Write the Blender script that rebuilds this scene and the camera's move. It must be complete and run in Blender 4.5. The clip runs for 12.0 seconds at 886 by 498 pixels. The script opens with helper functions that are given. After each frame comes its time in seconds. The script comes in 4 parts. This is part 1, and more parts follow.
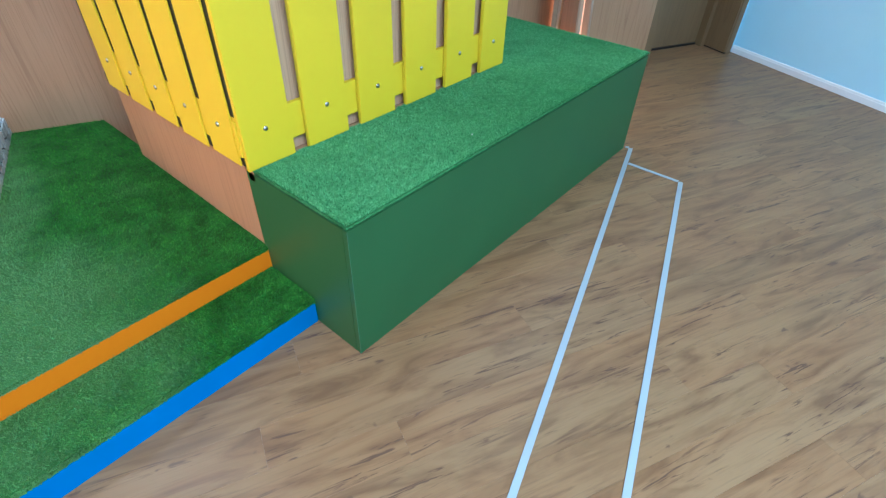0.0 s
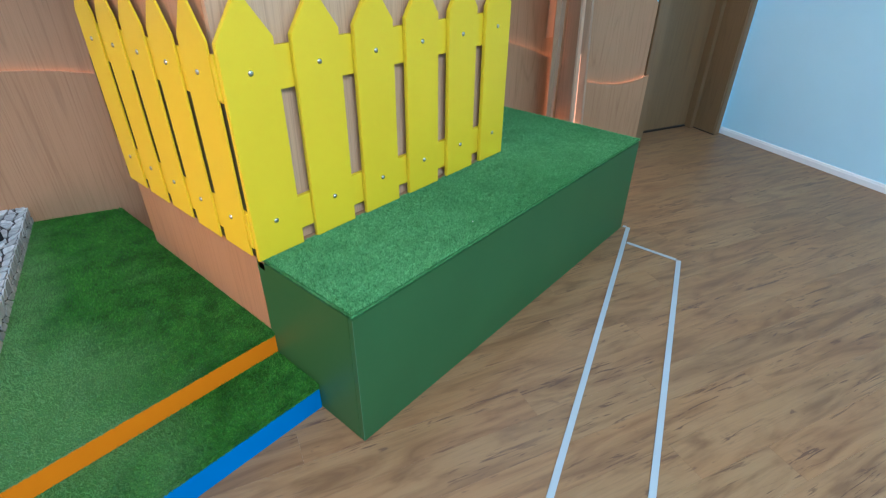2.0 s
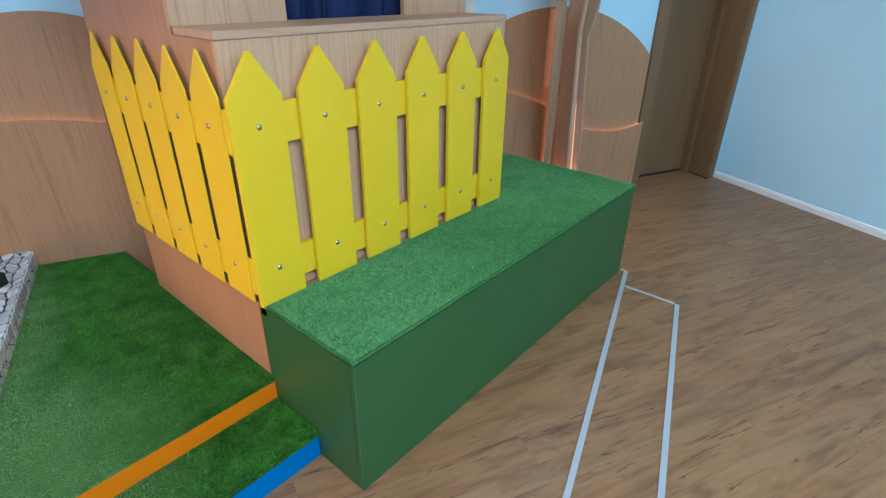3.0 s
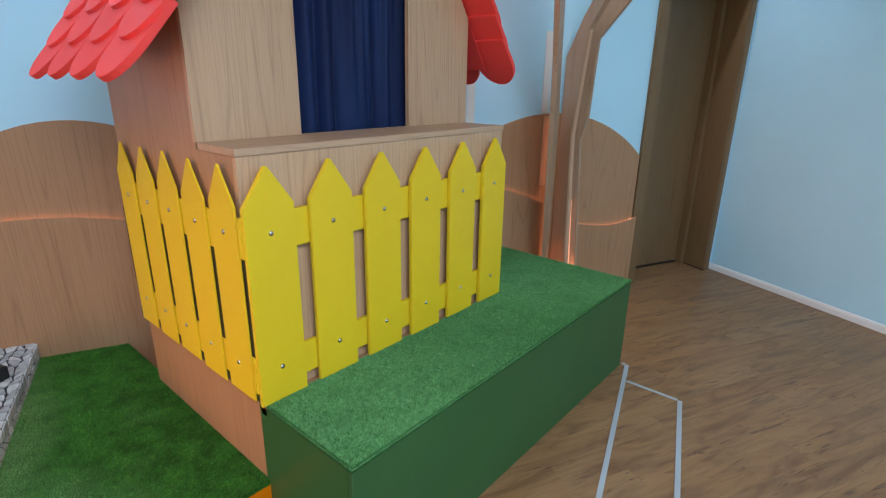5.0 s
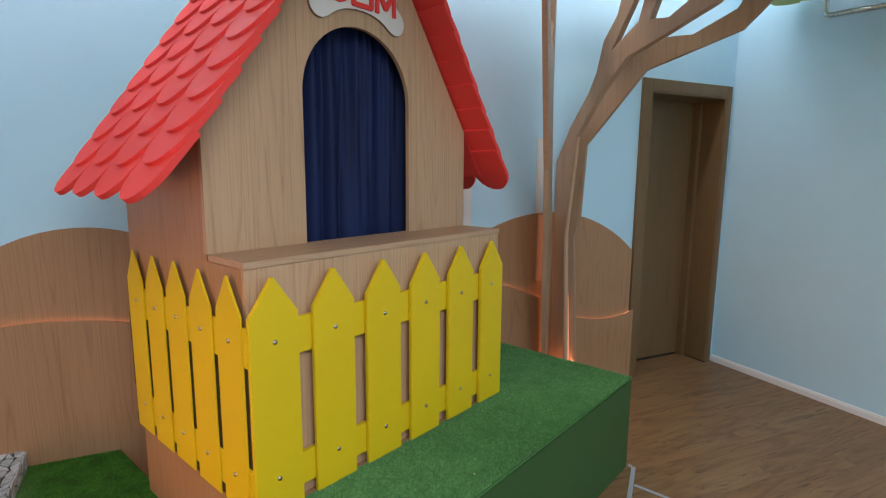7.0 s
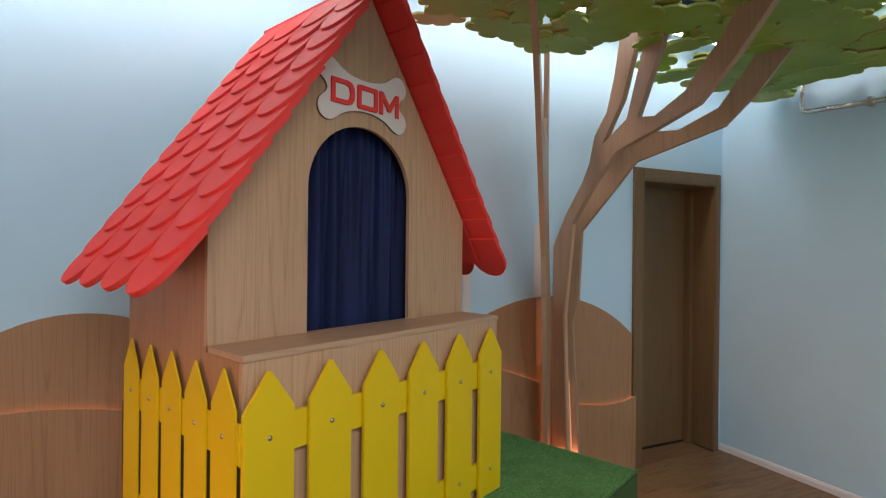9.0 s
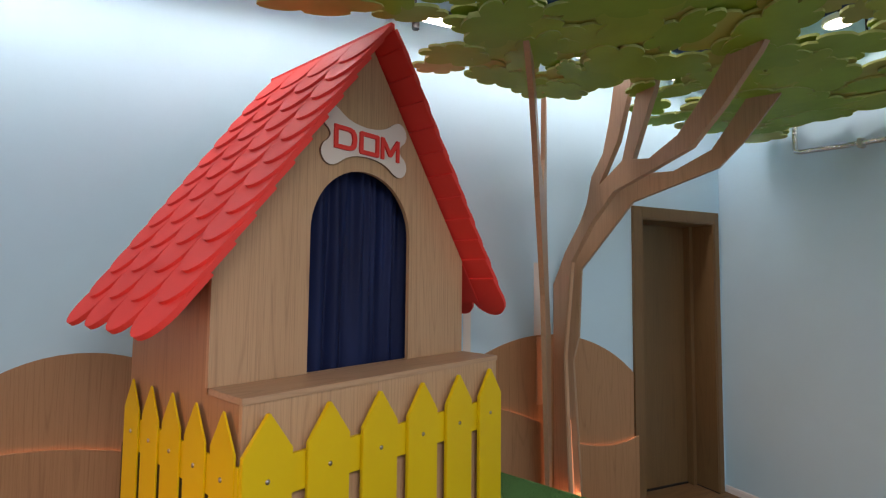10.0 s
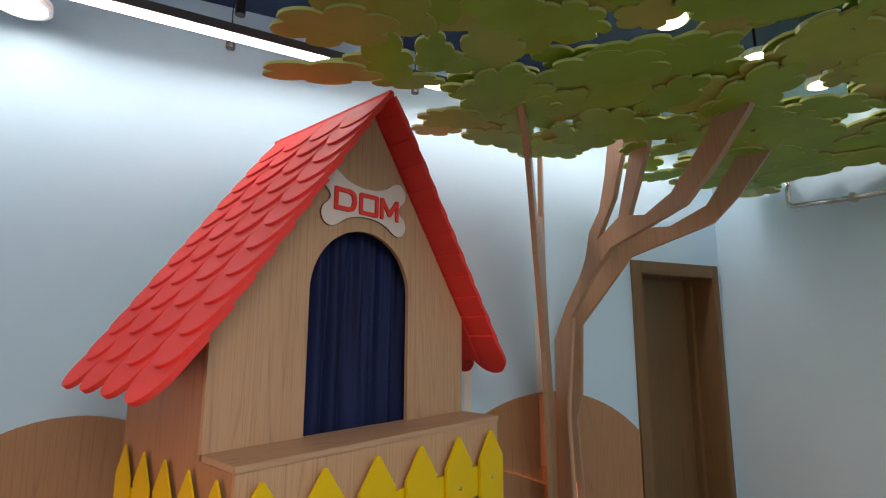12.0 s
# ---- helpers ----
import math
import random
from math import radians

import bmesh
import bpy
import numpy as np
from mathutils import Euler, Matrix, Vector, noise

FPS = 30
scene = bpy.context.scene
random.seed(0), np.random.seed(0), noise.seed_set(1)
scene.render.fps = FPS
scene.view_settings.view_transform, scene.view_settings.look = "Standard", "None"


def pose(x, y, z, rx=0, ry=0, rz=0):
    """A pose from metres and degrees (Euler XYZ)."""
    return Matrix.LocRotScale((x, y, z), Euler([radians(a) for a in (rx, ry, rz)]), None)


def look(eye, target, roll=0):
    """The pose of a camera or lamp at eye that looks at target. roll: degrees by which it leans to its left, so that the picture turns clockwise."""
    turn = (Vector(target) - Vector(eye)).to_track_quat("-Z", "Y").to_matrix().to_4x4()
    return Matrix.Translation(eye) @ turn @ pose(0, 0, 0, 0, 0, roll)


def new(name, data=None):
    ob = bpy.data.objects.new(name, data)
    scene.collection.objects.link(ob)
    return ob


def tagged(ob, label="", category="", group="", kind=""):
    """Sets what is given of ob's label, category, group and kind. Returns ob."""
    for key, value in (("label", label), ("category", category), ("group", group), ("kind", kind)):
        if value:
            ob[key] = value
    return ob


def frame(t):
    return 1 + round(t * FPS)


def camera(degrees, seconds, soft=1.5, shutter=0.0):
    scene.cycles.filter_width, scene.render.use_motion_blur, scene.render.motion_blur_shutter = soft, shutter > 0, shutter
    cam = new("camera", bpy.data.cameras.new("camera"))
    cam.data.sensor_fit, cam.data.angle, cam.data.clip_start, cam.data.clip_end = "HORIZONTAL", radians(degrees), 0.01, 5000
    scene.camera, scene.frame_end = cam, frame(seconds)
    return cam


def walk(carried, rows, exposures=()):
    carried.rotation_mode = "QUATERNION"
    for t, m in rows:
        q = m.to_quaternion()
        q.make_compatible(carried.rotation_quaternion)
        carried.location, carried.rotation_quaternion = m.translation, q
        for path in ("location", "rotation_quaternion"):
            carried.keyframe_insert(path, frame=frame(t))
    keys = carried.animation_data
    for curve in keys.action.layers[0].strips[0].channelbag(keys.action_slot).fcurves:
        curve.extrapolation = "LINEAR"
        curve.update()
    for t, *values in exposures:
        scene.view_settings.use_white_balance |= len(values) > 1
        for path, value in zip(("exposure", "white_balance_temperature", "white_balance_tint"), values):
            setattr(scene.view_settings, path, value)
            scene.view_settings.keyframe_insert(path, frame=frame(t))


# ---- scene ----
cam = camera(81.4, 12.0, 1.25)
PATH = [
    (0, (-0.618, -0.829, 1.25), (0.567, 0.162, -0.02), 1.7),
    (0.5, (-0.617, -0.831, 1.269), (0.597, 0.199, 0.058), 1.4),
    (1, (-0.618, -0.834, 1.281), (0.625, 0.228, 0.127), 0.9),
    (1.5, (-0.619, -0.838, 1.294), (0.643, 0.25, 0.188), 0.7),
    (2, (-0.623, -0.839, 1.311), (0.669, 0.273, 0.264), 0.6),
    (2.5, (-0.629, -0.843, 1.325), (0.692, 0.295, 0.345), 0.6),
    (3, (-0.634, -0.844, 1.345), (0.714, 0.315, 0.429), 0.7),
    (5, (-0.657, -0.862, 1.415), (0.78, 0.383, 0.795), 0.9),
    (5.5, (-0.663, -0.867, 1.432), (0.793, 0.394, 0.894), 0.7),
    (6, (-0.673, -0.874, 1.456), (0.802, 0.403, 1.015), 0.6),
    (6.5, (-0.681, -0.879, 1.472), (0.808, 0.408, 1.114), 0.4),
    (7, (-0.688, -0.885, 1.487), (0.808, 0.409, 1.192), 0.4),
    (7.5, (-0.696, -0.894, 1.506), (0.809, 0.406, 1.294), 0.3),
    (9.5, (-0.714, -0.913, 1.553), (0.794, 0.4, 1.615), 0.7),
    (10, (-0.726, -0.94, 1.567), (0.775, 0.376, 1.696), 0.6),
    (10.5, (-0.732, -0.955, 1.565), (0.762, 0.361, 1.757), 0.2),
    (11, (-0.737, -0.972, 1.582), (0.75, 0.344, 1.815), 0.1),
    (11.5, (-0.736, -0.97, 1.586), (0.747, 0.342, 1.868), -0.0),
    (12, (-0.73, -0.961, 1.594), (0.748, 0.346, 1.921), 0.2),
]
EXPOSURES = [(0, 1.04, 4780, 2), (2.5, 0.75, 5280, 7), (5, 0.42, 5900, 13), (7.5, 0.04, 6850, 19), (9.5, -0.16, 7550, 27), (12, -0.25, 7900, 29)]
walk(cam, [(t, look(eye, target, roll)) for t, eye, target, roll in PATH], EXPOSURES)

# ---- light ----
ROOM = Matrix.Translation((3.75, 0.085, 0)) @ Matrix.Rotation(radians(-24.5), 4, "Z")  # x along the back wall, y into it


def room(s, off, z=0.0):
    """A place by its distance along the back wall from the right corner, in front of it, and up."""
    return ROOM @ Vector((s, -off, z))


world = bpy.data.worlds.new("world")
world.use_nodes = True
world.node_tree.nodes["Background"].inputs[0].default_value = (0.75, 0.85, 1.0, 1)
world.node_tree.nodes["Background"].inputs[1].default_value = 0.065
scene.world = world


def area(name, s, off, z, sx, sy, watts, colour=(1.0, 0.97, 0.93), aim=None):
    data = bpy.data.lights.new(name, "AREA")
    data.shape, data.size, data.size_y, data.energy, data.color = "RECTANGLE", sx, sy, watts, colour
    ob = new(name, data)
    if aim is None:
        ob.matrix_world = ROOM @ pose(s, -off, z, 0, 0, 0)
    else:
        ob.matrix_world = look(room(s, off, z), room(*aim))
    return ob


WHITE = (0.97, 0.98, 1.0)
area("bar_light", -4.2, 0.33, 2.965, 2.1, 0.05, 8.4, (0.88, 0.95, 1.0))
area("bar_light", -1.6, 0.26, 2.975, 2.7, 0.05, 6, (0.88, 0.95, 1.0))
area("panel_light", -5.4, 2.6, 3.1, 1.4, 1.0, 9, WHITE)
area("panel_light", -3.4, 4.4, 3.1, 2.0, 2.2, 106, WHITE)
area("panel_light", -1.2, 4.4, 3.1, 2.0, 2.2, 24, WHITE)
for place_of in ((-1.83, 1.28), (-1.17, 1.22), (-0.57, 1.19)):
    area("spot_light", *place_of, 2.985, 0.1, 0.1, 3, WHITE)
# added warm lamp beside the camera, its source unseen; tints left-facing sides orange
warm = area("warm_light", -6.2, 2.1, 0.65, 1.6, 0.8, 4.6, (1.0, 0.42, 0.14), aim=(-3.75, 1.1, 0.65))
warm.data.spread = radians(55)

# ---- materials ----


def nodes(name, rough=0.5, metal=0.0, spec=0.5):
    m = bpy.data.materials.new(name)
    m.use_nodes = True
    t = m.node_tree
    b = t.nodes["Principled BSDF"]
    b.inputs["Roughness"].default_value = rough
    b.inputs["Metallic"].default_value = metal
    b.inputs["Specular IOR Level"].default_value = spec
    return m, t, b


def add(t, kind, **values):
    n = t.nodes.new(kind)
    for k, v in values.items():
        n.inputs[k.replace("_", " ")].default_value = v
    return n


def mapped(t, source, scale, turn=0.0):
    m = add(t, "ShaderNodeMapping", Scale=scale)
    m.inputs["Rotation"].default_value = (0, 0, turn)
    t.links.new(source, m.inputs["Vector"])
    return m.outputs["Vector"]


def ramp(t, source, stops):
    r = t.nodes.new("ShaderNodeValToRGB")
    els = r.color_ramp.elements
    while len(els) < len(stops):
        els.new(0.5)
    for e, (p, c) in zip(els, stops):
        e.position, e.color = p, (*c, 1)
    t.links.new(source, r.inputs["Fac"])
    return r.outputs["Color"]


def mixed(t, kind, fac, a, b):
    m = t.nodes.new("ShaderNodeMix")
    m.data_type, m.blend_type = "RGBA", kind
    for sock, v in ((m.inputs["Factor"], fac), (m.inputs[6], a), (m.inputs[7], b)):
        if isinstance(v, (int, float)):
            sock.default_value = v
        elif isinstance(v, tuple):
            sock.default_value = (*v, 1)
        else:
            t.links.new(v, sock)
    return m.outputs[2]


def noisy(t, vec, scale, detail=4.0, rough=0.55, distort=0.0):
    n = add(t, "ShaderNodeTexNoise", Scale=scale, Detail=detail, Roughness=rough, Distortion=distort)
    t.links.new(vec, n.inputs["Vector"])
    return n.outputs["Fac"]


def bump(t, b, height, strength, distance=0.002):
    n = add(t, "ShaderNodeBump", Strength=strength, Distance=distance)
    t.links.new(height, n.inputs["Height"])
    t.links.new(n.outputs["Normal"], b.inputs["Normal"])


def place(t):
    return t.nodes.new("ShaderNodeNewGeometry").outputs["Position"]


def paint(name, colour, rough=0.5, vary=0.08, grain=350.0, lump=0.08, spec=0.4):
    """Painted board: faint cloudiness, fine orange peel."""
    m, t, b = nodes(name, rough, 0, spec)
    p = place(t)
    cloud = noisy(t, p, 3.0, 5)
    dark = tuple(c * (1 - vary) for c in colour)
    light = tuple(min(1, c * (1 + vary)) for c in colour)
    t.links.new(ramp(t, cloud, [(0.3, dark), (0.7, light)]), b.inputs["Base Color"])
    bump(t, b, noisy(t, p, grain, 2), lump, 0.001)
    return m


def wood(name, light, mid, dark, rough=0.45, turn=radians(24.5), lying=False):
    """Laminate with upright (or lying) grain: fine pores, a few dark drawn streaks and wide soft cathedral figures."""
    m, t, b = nodes(name, rough, 0, 0.4)
    p = place(t)
    if lying:
        lay = add(t, "ShaderNodeMapping")
        lay.inputs["Rotation"].default_value = (0, radians(90), 0)
        t.links.new(p, lay.inputs["Vector"])
        p = lay.outputs["Vector"]

    def grain(across, along, *more):
        return noisy(t, mapped(t, p, (across, across, along), turn), 1.0, *more)

    pores = grain(260, 5.0, 3, 0.6)
    streak = grain(150, 0.9, 4, 0.65, 0.3)
    tone = grain(4.0, 0.5, 3, 0.5, 0.5)
    figure = grain(5.0, 0.22, 2, 0.3)
    many = t.nodes.new("ShaderNodeMath")
    many.operation = "MULTIPLY"
    t.links.new(figure, many.inputs[0])
    many.inputs[1].default_value = 26.0
    fold = t.nodes.new("ShaderNodeMath")
    fold.operation = "PINGPONG"
    t.links.new(many.outputs[0], fold.inputs[0])
    fold.inputs[1].default_value = 0.5
    lines = ramp(t, fold.outputs[0], [(0.0, (0.46, 0.46, 0.46)), (0.11, (0.06, 0.06, 0.06)), (0.5, (0, 0, 0))])
    lines = mixed(t, "MULTIPLY", 1.0, lines, ramp(t, grain(60.0, 6.0, 3), [(0.35, (0.3, 0.3, 0.3)), (0.6, (1, 1, 1))]))
    col = ramp(t, tone, [(0.25, mid), (0.75, light)])
    col = mixed(t, "MIX", lines, col, dark)
    col = mixed(t, "MIX", ramp(t, streak, [(0.52, (0, 0, 0)), (0.76, (0.27, 0.27, 0.27))]), col, dark)
    col = mixed(t, "MIX", ramp(t, pores, [(0.5, (0, 0, 0)), (0.76, (0.46, 0.46, 0.46))]), col, dark)
    t.links.new(col, b.inputs["Base Color"])
    bump(t, b, pores, 0.1, 0.0005)
    return m


def glow(name, colour, strength):
    m = bpy.data.materials.new(name)
    m.use_nodes = True
    t = m.node_tree
    t.nodes.remove(t.nodes["Principled BSDF"])
    e = add(t, "ShaderNodeEmission", Color=(*colour, 1), Strength=strength)
    t.links.new(e.outputs[0], t.nodes["Material Output"].inputs["Surface"])
    return m


OAK = wood("oak_laminate", (0.575, 0.378, 0.225), (0.53, 0.343, 0.20), (0.27, 0.158, 0.085))
SHELF = wood("oak_shelf_laminate", (0.53, 0.355, 0.222), (0.49, 0.325, 0.2), (0.29, 0.18, 0.11), turn=0.0, lying=True)
PANEL = wood("hill_laminate", (0.455, 0.258, 0.135), (0.415, 0.23, 0.118), (0.25, 0.128, 0.063))
TRUNK = wood("trunk_laminate", (0.48, 0.31, 0.195), (0.43, 0.272, 0.168), (0.28, 0.17, 0.10), 0.4)
DOORWOOD = wood("door_laminate", (0.215, 0.132, 0.06), (0.18, 0.11, 0.05), (0.11, 0.067, 0.034), 0.42)
YELLOW = paint("yellow_paint", (0.735, 0.535, 0.012), 0.42, 0.03, spec=0.3)
RED = paint("red_paint", (0.84, 0.068, 0.058), 0.6, 0.05, spec=0.16)
GREEN = paint("green_panel_paint", (0.036, 0.107, 0.034), 0.42, 0.06, 500, spec=0.28)
GREEN_EDGE = paint("worn_green_edge", (0.075, 0.165, 0.09), 0.5, 0.2)
ORANGE = paint("orange_paint", (0.70, 0.185, 0.0), 0.5, 0.04, spec=0.1)
BLUE = paint("blue_paint", (0.0, 0.15, 0.42), 0.5, 0.05)
BONE = paint("bone_paint", (0.74, 0.71, 0.66), 0.5, 0.02)
# paler than the trunk boards, with warm light put into the colour
LIT_BAND = paint("warm_lit_band", (0.55, 0.34, 0.21), 0.45, 0.05)
BONE_EDGE = paint("raw_board_edge", (0.22, 0.16, 0.11), 0.7, 0.1)
WALL = paint("pale_blue_wall_paint", (0.495, 0.765, 0.905), 0.75, 0.02, 160, 0.12, 0.25)
CEILING = paint("navy_ceiling_paint", (0.018, 0.045, 0.12), 0.8, 0.1)
WHITE_PAINT = paint("white_trim_paint", (0.80, 0.81, 0.82), 0.4, 0.02)
TAPE = paint("white_tape", (0.38, 0.43, 0.46), 0.45, 0.06, 60)
GREY = paint("grey_metal_paint", (0.10, 0.10, 0.105), 0.5, 0.1)
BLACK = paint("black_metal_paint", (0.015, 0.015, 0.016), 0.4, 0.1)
STEEL = nodes("polished_steel", 0.38, 1.0)[0]
STEEL.node_tree.nodes["Principled BSDF"].inputs["Base Color"].default_value = (0.48, 0.46, 0.44, 1)
FOIL = nodes("crinkled_foil", 0.16, 1.0)[0]
FOIL.node_tree.nodes["Principled BSDF"].inputs["Base Color"].default_value = (0.72, 0.70, 0.66, 1)
bump(FOIL.node_tree, FOIL.node_tree.nodes["Principled BSDF"], noisy(FOIL.node_tree, place(FOIL.node_tree), 60, 3), 0.9, 0.01)
LED = glow("warm_led", (1.0, 0.42, 0.21), 2.0)
EDGE_GLOW = glow("edge_glow", (1.0, 0.42, 0.22), 0.75)
LED_LOW = glow("low_warm_led", (1.0, 0.44, 0.22), 36.0)
TUBE = glow("white_diffuser", (0.93, 0.97, 1.0), 17.0)
SPOT = glow("spot_lens", (1.0, 0.98, 0.95), 8.0)


def cloth_material():
    m, t, b = nodes("navy_cloth", 0.7, 0, 0.3)
    p = place(t)
    c = noisy(t, mapped(t, p, (8, 8, 2)), 1, 3)
    t.links.new(ramp(t, c, [(0.3, (0.003, 0.0105, 0.05)), (0.7, (0.006, 0.0195, 0.087))]), b.inputs["Base Color"])
    bump(t, b, noisy(t, p, 900, 2), 0.25, 0.0006)
    return m


CLOTH = cloth_material()


def turf_material(name, low, high, lightened=None, pale_tone=(0.215, 0.37, 0.135)):
    """Blades and backing: colour differs from blade to blade and in clumps; paled round a spot, so that shade stays
    painted near the house.
    """
    m, t, b = nodes(name, 0.6, 0, 0.25)
    g = t.nodes.new("ShaderNodeNewGeometry")
    p = g.outputs["Position"]
    one = ramp(t, g.outputs["Random Per Island"], [(0.0, low), (1.0, high)])
    clump = noisy(t, p, 75.0, 3, 0.6)
    one = mixed(t, "MULTIPLY", 1.0, one, ramp(t, clump, [(0.3, (0.66, 0.71, 0.66)), (0.68, (1.24, 1.18, 1.24))]))
    patch = noisy(t, p, 11.0, 4, 0.6)
    one = mixed(t, "MULTIPLY", 1.0, one, ramp(t, patch, [(0.36, (0.62, 0.69, 0.60)), (0.62, (1.38, 1.30, 1.4))] if lightened else [(0.32, (0.80, 0.85, 0.80)), (0.5, (1.0, 1.0, 1.0)), (0.68, (1.08, 1.06, 1.08))]))
    # paler away from the house: the shade beside it is put into the colour
    if lightened:
        d = t.nodes.new("ShaderNodeVectorMath")
        d.operation = "DISTANCE"
        t.links.new(mapped(t, p, (1.0, 0.4, 1.0)), d.inputs[0])
        d.inputs[1].default_value = lightened
        k = t.nodes.new("ShaderNodeMath")
        k.operation = "MULTIPLY_ADD"
        t.links.new(noisy(t, p, 2.6, 3, 0.5), k.inputs[0])
        k.inputs[1].default_value = 0.9
        t.links.new(d.outputs["Value"], k.inputs[2])
        one = mixed(t, "MIX", ramp(t, k.outputs[0], [(0.7, (0.75, 0.75, 0.75)), (1.4, (0, 0, 0))]), one, pale_tone)
    t.links.new(one, b.inputs["Base Color"])
    return m


TURF = turf_material("pale_artificial_turf", (0.08, 0.272, 0.077), (0.215, 0.485, 0.19))
TURF_DEEP = turf_material("deep_artificial_turf", (0.019, 0.112, 0.005), (0.085, 0.245, 0.026), (-0.75, 0.36, 0.18))
DEEP_BACKING = turf_material("deep_turf_backing", (0.022, 0.095, 0.008), (0.022, 0.095, 0.008), (-0.75, 0.36, 0.18), (0.07, 0.165, 0.04))
SHADE_BACKING = paint("turf_backing", (0.02, 0.08, 0.012), 0.9, 0.2)
PALE_BACKING = paint("pale_turf_backing", (0.05, 0.19, 0.05), 0.9, 0.2)


def floor_material():
    m, t, b = nodes("laminate_plank", 0.34, 0, 0.32)
    co = t.nodes.new("ShaderNodeTexCoord").outputs["Object"]
    info = t.nodes.new("ShaderNodeObjectInfo")
    shift = t.nodes.new("ShaderNodeVectorMath")
    shift.operation = "MULTIPLY_ADD"
    t.links.new(info.outputs["Random"], shift.inputs[0])
    shift.inputs[1].default_value = (37.0, 11.0, 5.0)
    t.links.new(co, shift.inputs[2])
    v = shift.outputs[0]
    broad = noisy(t, mapped(t, v, (2.6, 14.0, 1)), 1.0, 4, 0.55, 1.2)
    fine = noisy(t, mapped(t, v, (5.0, 130.0, 1)), 1.0, 4, 0.65)
    dash = noisy(t, mapped(t, v, (5.5, 80.0, 1)), 1.0, 3, 0.6, 1.2)
    where = noisy(t, mapped(t, v, (2.6, 10.0, 1)), 1.0, 2, 0.5, 0.6)
    knot = noisy(t, mapped(t, v, (5.0, 15.0, 1)), 1.0, 2, 0.5, 2.4)
    blush = noisy(t, mapped(t, v, (1.0, 4.0, 1)), 1.0, 2, 0.5)
    col = ramp(t, broad, [(0.32, (0.176, 0.099, 0.047)), (0.44, (0.236, 0.138, 0.065)), (0.56, (0.288, 0.174, 0.082)), (0.74, (0.312, 0.194, 0.093))])
    col = mixed(t, "MULTIPLY", 0.8, col, ramp(t, blush, [(0.35, (1.0, 0.90, 0.84)), (0.65, (1.0, 1.0, 1.0))]))
    col = mixed(t, "MULTIPLY", 0.5, col, ramp(t, info.outputs["Random"], [(0.0, (0.90, 0.88, 0.87)), (1.0, (1.05, 1.05, 1.05))]))
    col = mixed(t, "MIX", ramp(t, fine, [(0.5, (0, 0, 0)), (0.78, (0.45, 0.45, 0.45))]), col, (0.13, 0.072, 0.04))
    cluster = mixed(t, "MULTIPLY", 1.0, ramp(t, dash, [(0.56, (0, 0, 0)), (0.63, (0.85, 0.85, 0.85))]), ramp(t, where, [(0.47, (0, 0, 0)), (0.6, (1, 1, 1))]))
    col = mixed(t, "MIX", cluster, col, (0.095, 0.05, 0.032))
    col = mixed(t, "MIX", ramp(t, knot, [(0.68, (0, 0, 0)), (0.75, (0.7, 0.7, 0.7))]), col, (0.10, 0.055, 0.038))
    t.links.new(col, b.inputs["Base Color"])
    t.links.new(ramp(t, broad, [(0.2, (0.34, 0.34, 0.34)), (0.8, (0.46, 0.46, 0.46))]), b.inputs["Roughness"])
    bump(t, b, fine, 0.1, 0.0005)
    return m


PLANK = floor_material()
JOINT = paint("dark_joint", (0.16, 0.10, 0.065), 0.9, 0.1)


def leaf_material(name, tones):
    m, t, b = nodes(name, 0.55, 0, 0.35)
    info = t.nodes.new("ShaderNodeObjectInfo")
    c = ramp(t, info.outputs["Random"], tones)
    cloud = noisy(t, place(t), 4, 4)
    t.links.new(mixed(t, "MULTIPLY", 1.0, c, ramp(t, cloud, [(0.3, (0.85, 0.85, 0.85)), (0.7, (1.1, 1.1, 1.1))])), b.inputs["Base Color"])
    return m


LEAF = leaf_material("green_leaf_board", [(0.0, (0.235, 0.42, 0.043)), (0.6, (0.27, 0.45, 0.048)), (0.9, (0.30, 0.46, 0.052)), (1.0, (0.37, 0.45, 0.065))])
LEAF_OLIVE = leaf_material("olive_leaf_board", [(0.0, (0.385, 0.44, 0.105)), (0.6, (0.44, 0.465, 0.12)), (1.0, (0.30, 0.42, 0.075))])
LEAF_EDGE = paint("leaf_board_edge", (0.46, 0.56, 0.20), 0.6, 0.1)


def stone_material():
    m, t, b = nodes("pale_stone", 0.6, 0, 0.3)
    info = t.nodes.new("ShaderNodeObjectInfo")
    c = ramp(t, info.outputs["Random"], [(0, (0.40, 0.42, 0.42)), (0.6, (0.58, 0.60, 0.60)), (1, (0.70, 0.70, 0.69))])
    n = noisy(t, place(t), 45, 5, 0.65)
    t.links.new(mixed(t, "MULTIPLY", 1.0, c, ramp(t, n, [(0.3, (0.62, 0.62, 0.62)), (0.65, (1, 1, 1))])), b.inputs["Base Color"])
    bump(t, b, n, 0.3, 0.002)
    return m


STONE = stone_material()

# ---- building helpers ----
WORLD_OF = {}
I4 = Matrix.Identity(4)


def thing(name, at=(0, 0, 0), turn=0.0, label="", category="", group="", kind="", base=None):
    """An Empty at the base of a thing."""
    ob = new(name)
    ob.empty_display_size = 0.05
    m = base if base is not None else pose(*at, 0, 0, turn)
    ob.matrix_basis = m
    WORLD_OF[ob] = m
    return tagged(ob, label, category, group, kind)


def mesh_of(name, bm, *materials):
    me = bpy.data.meshes.new(name)
    bm.normal_update()
    bm.to_mesh(me)
    bm.free()
    for m in materials:
        me.materials.append(m)
    return me


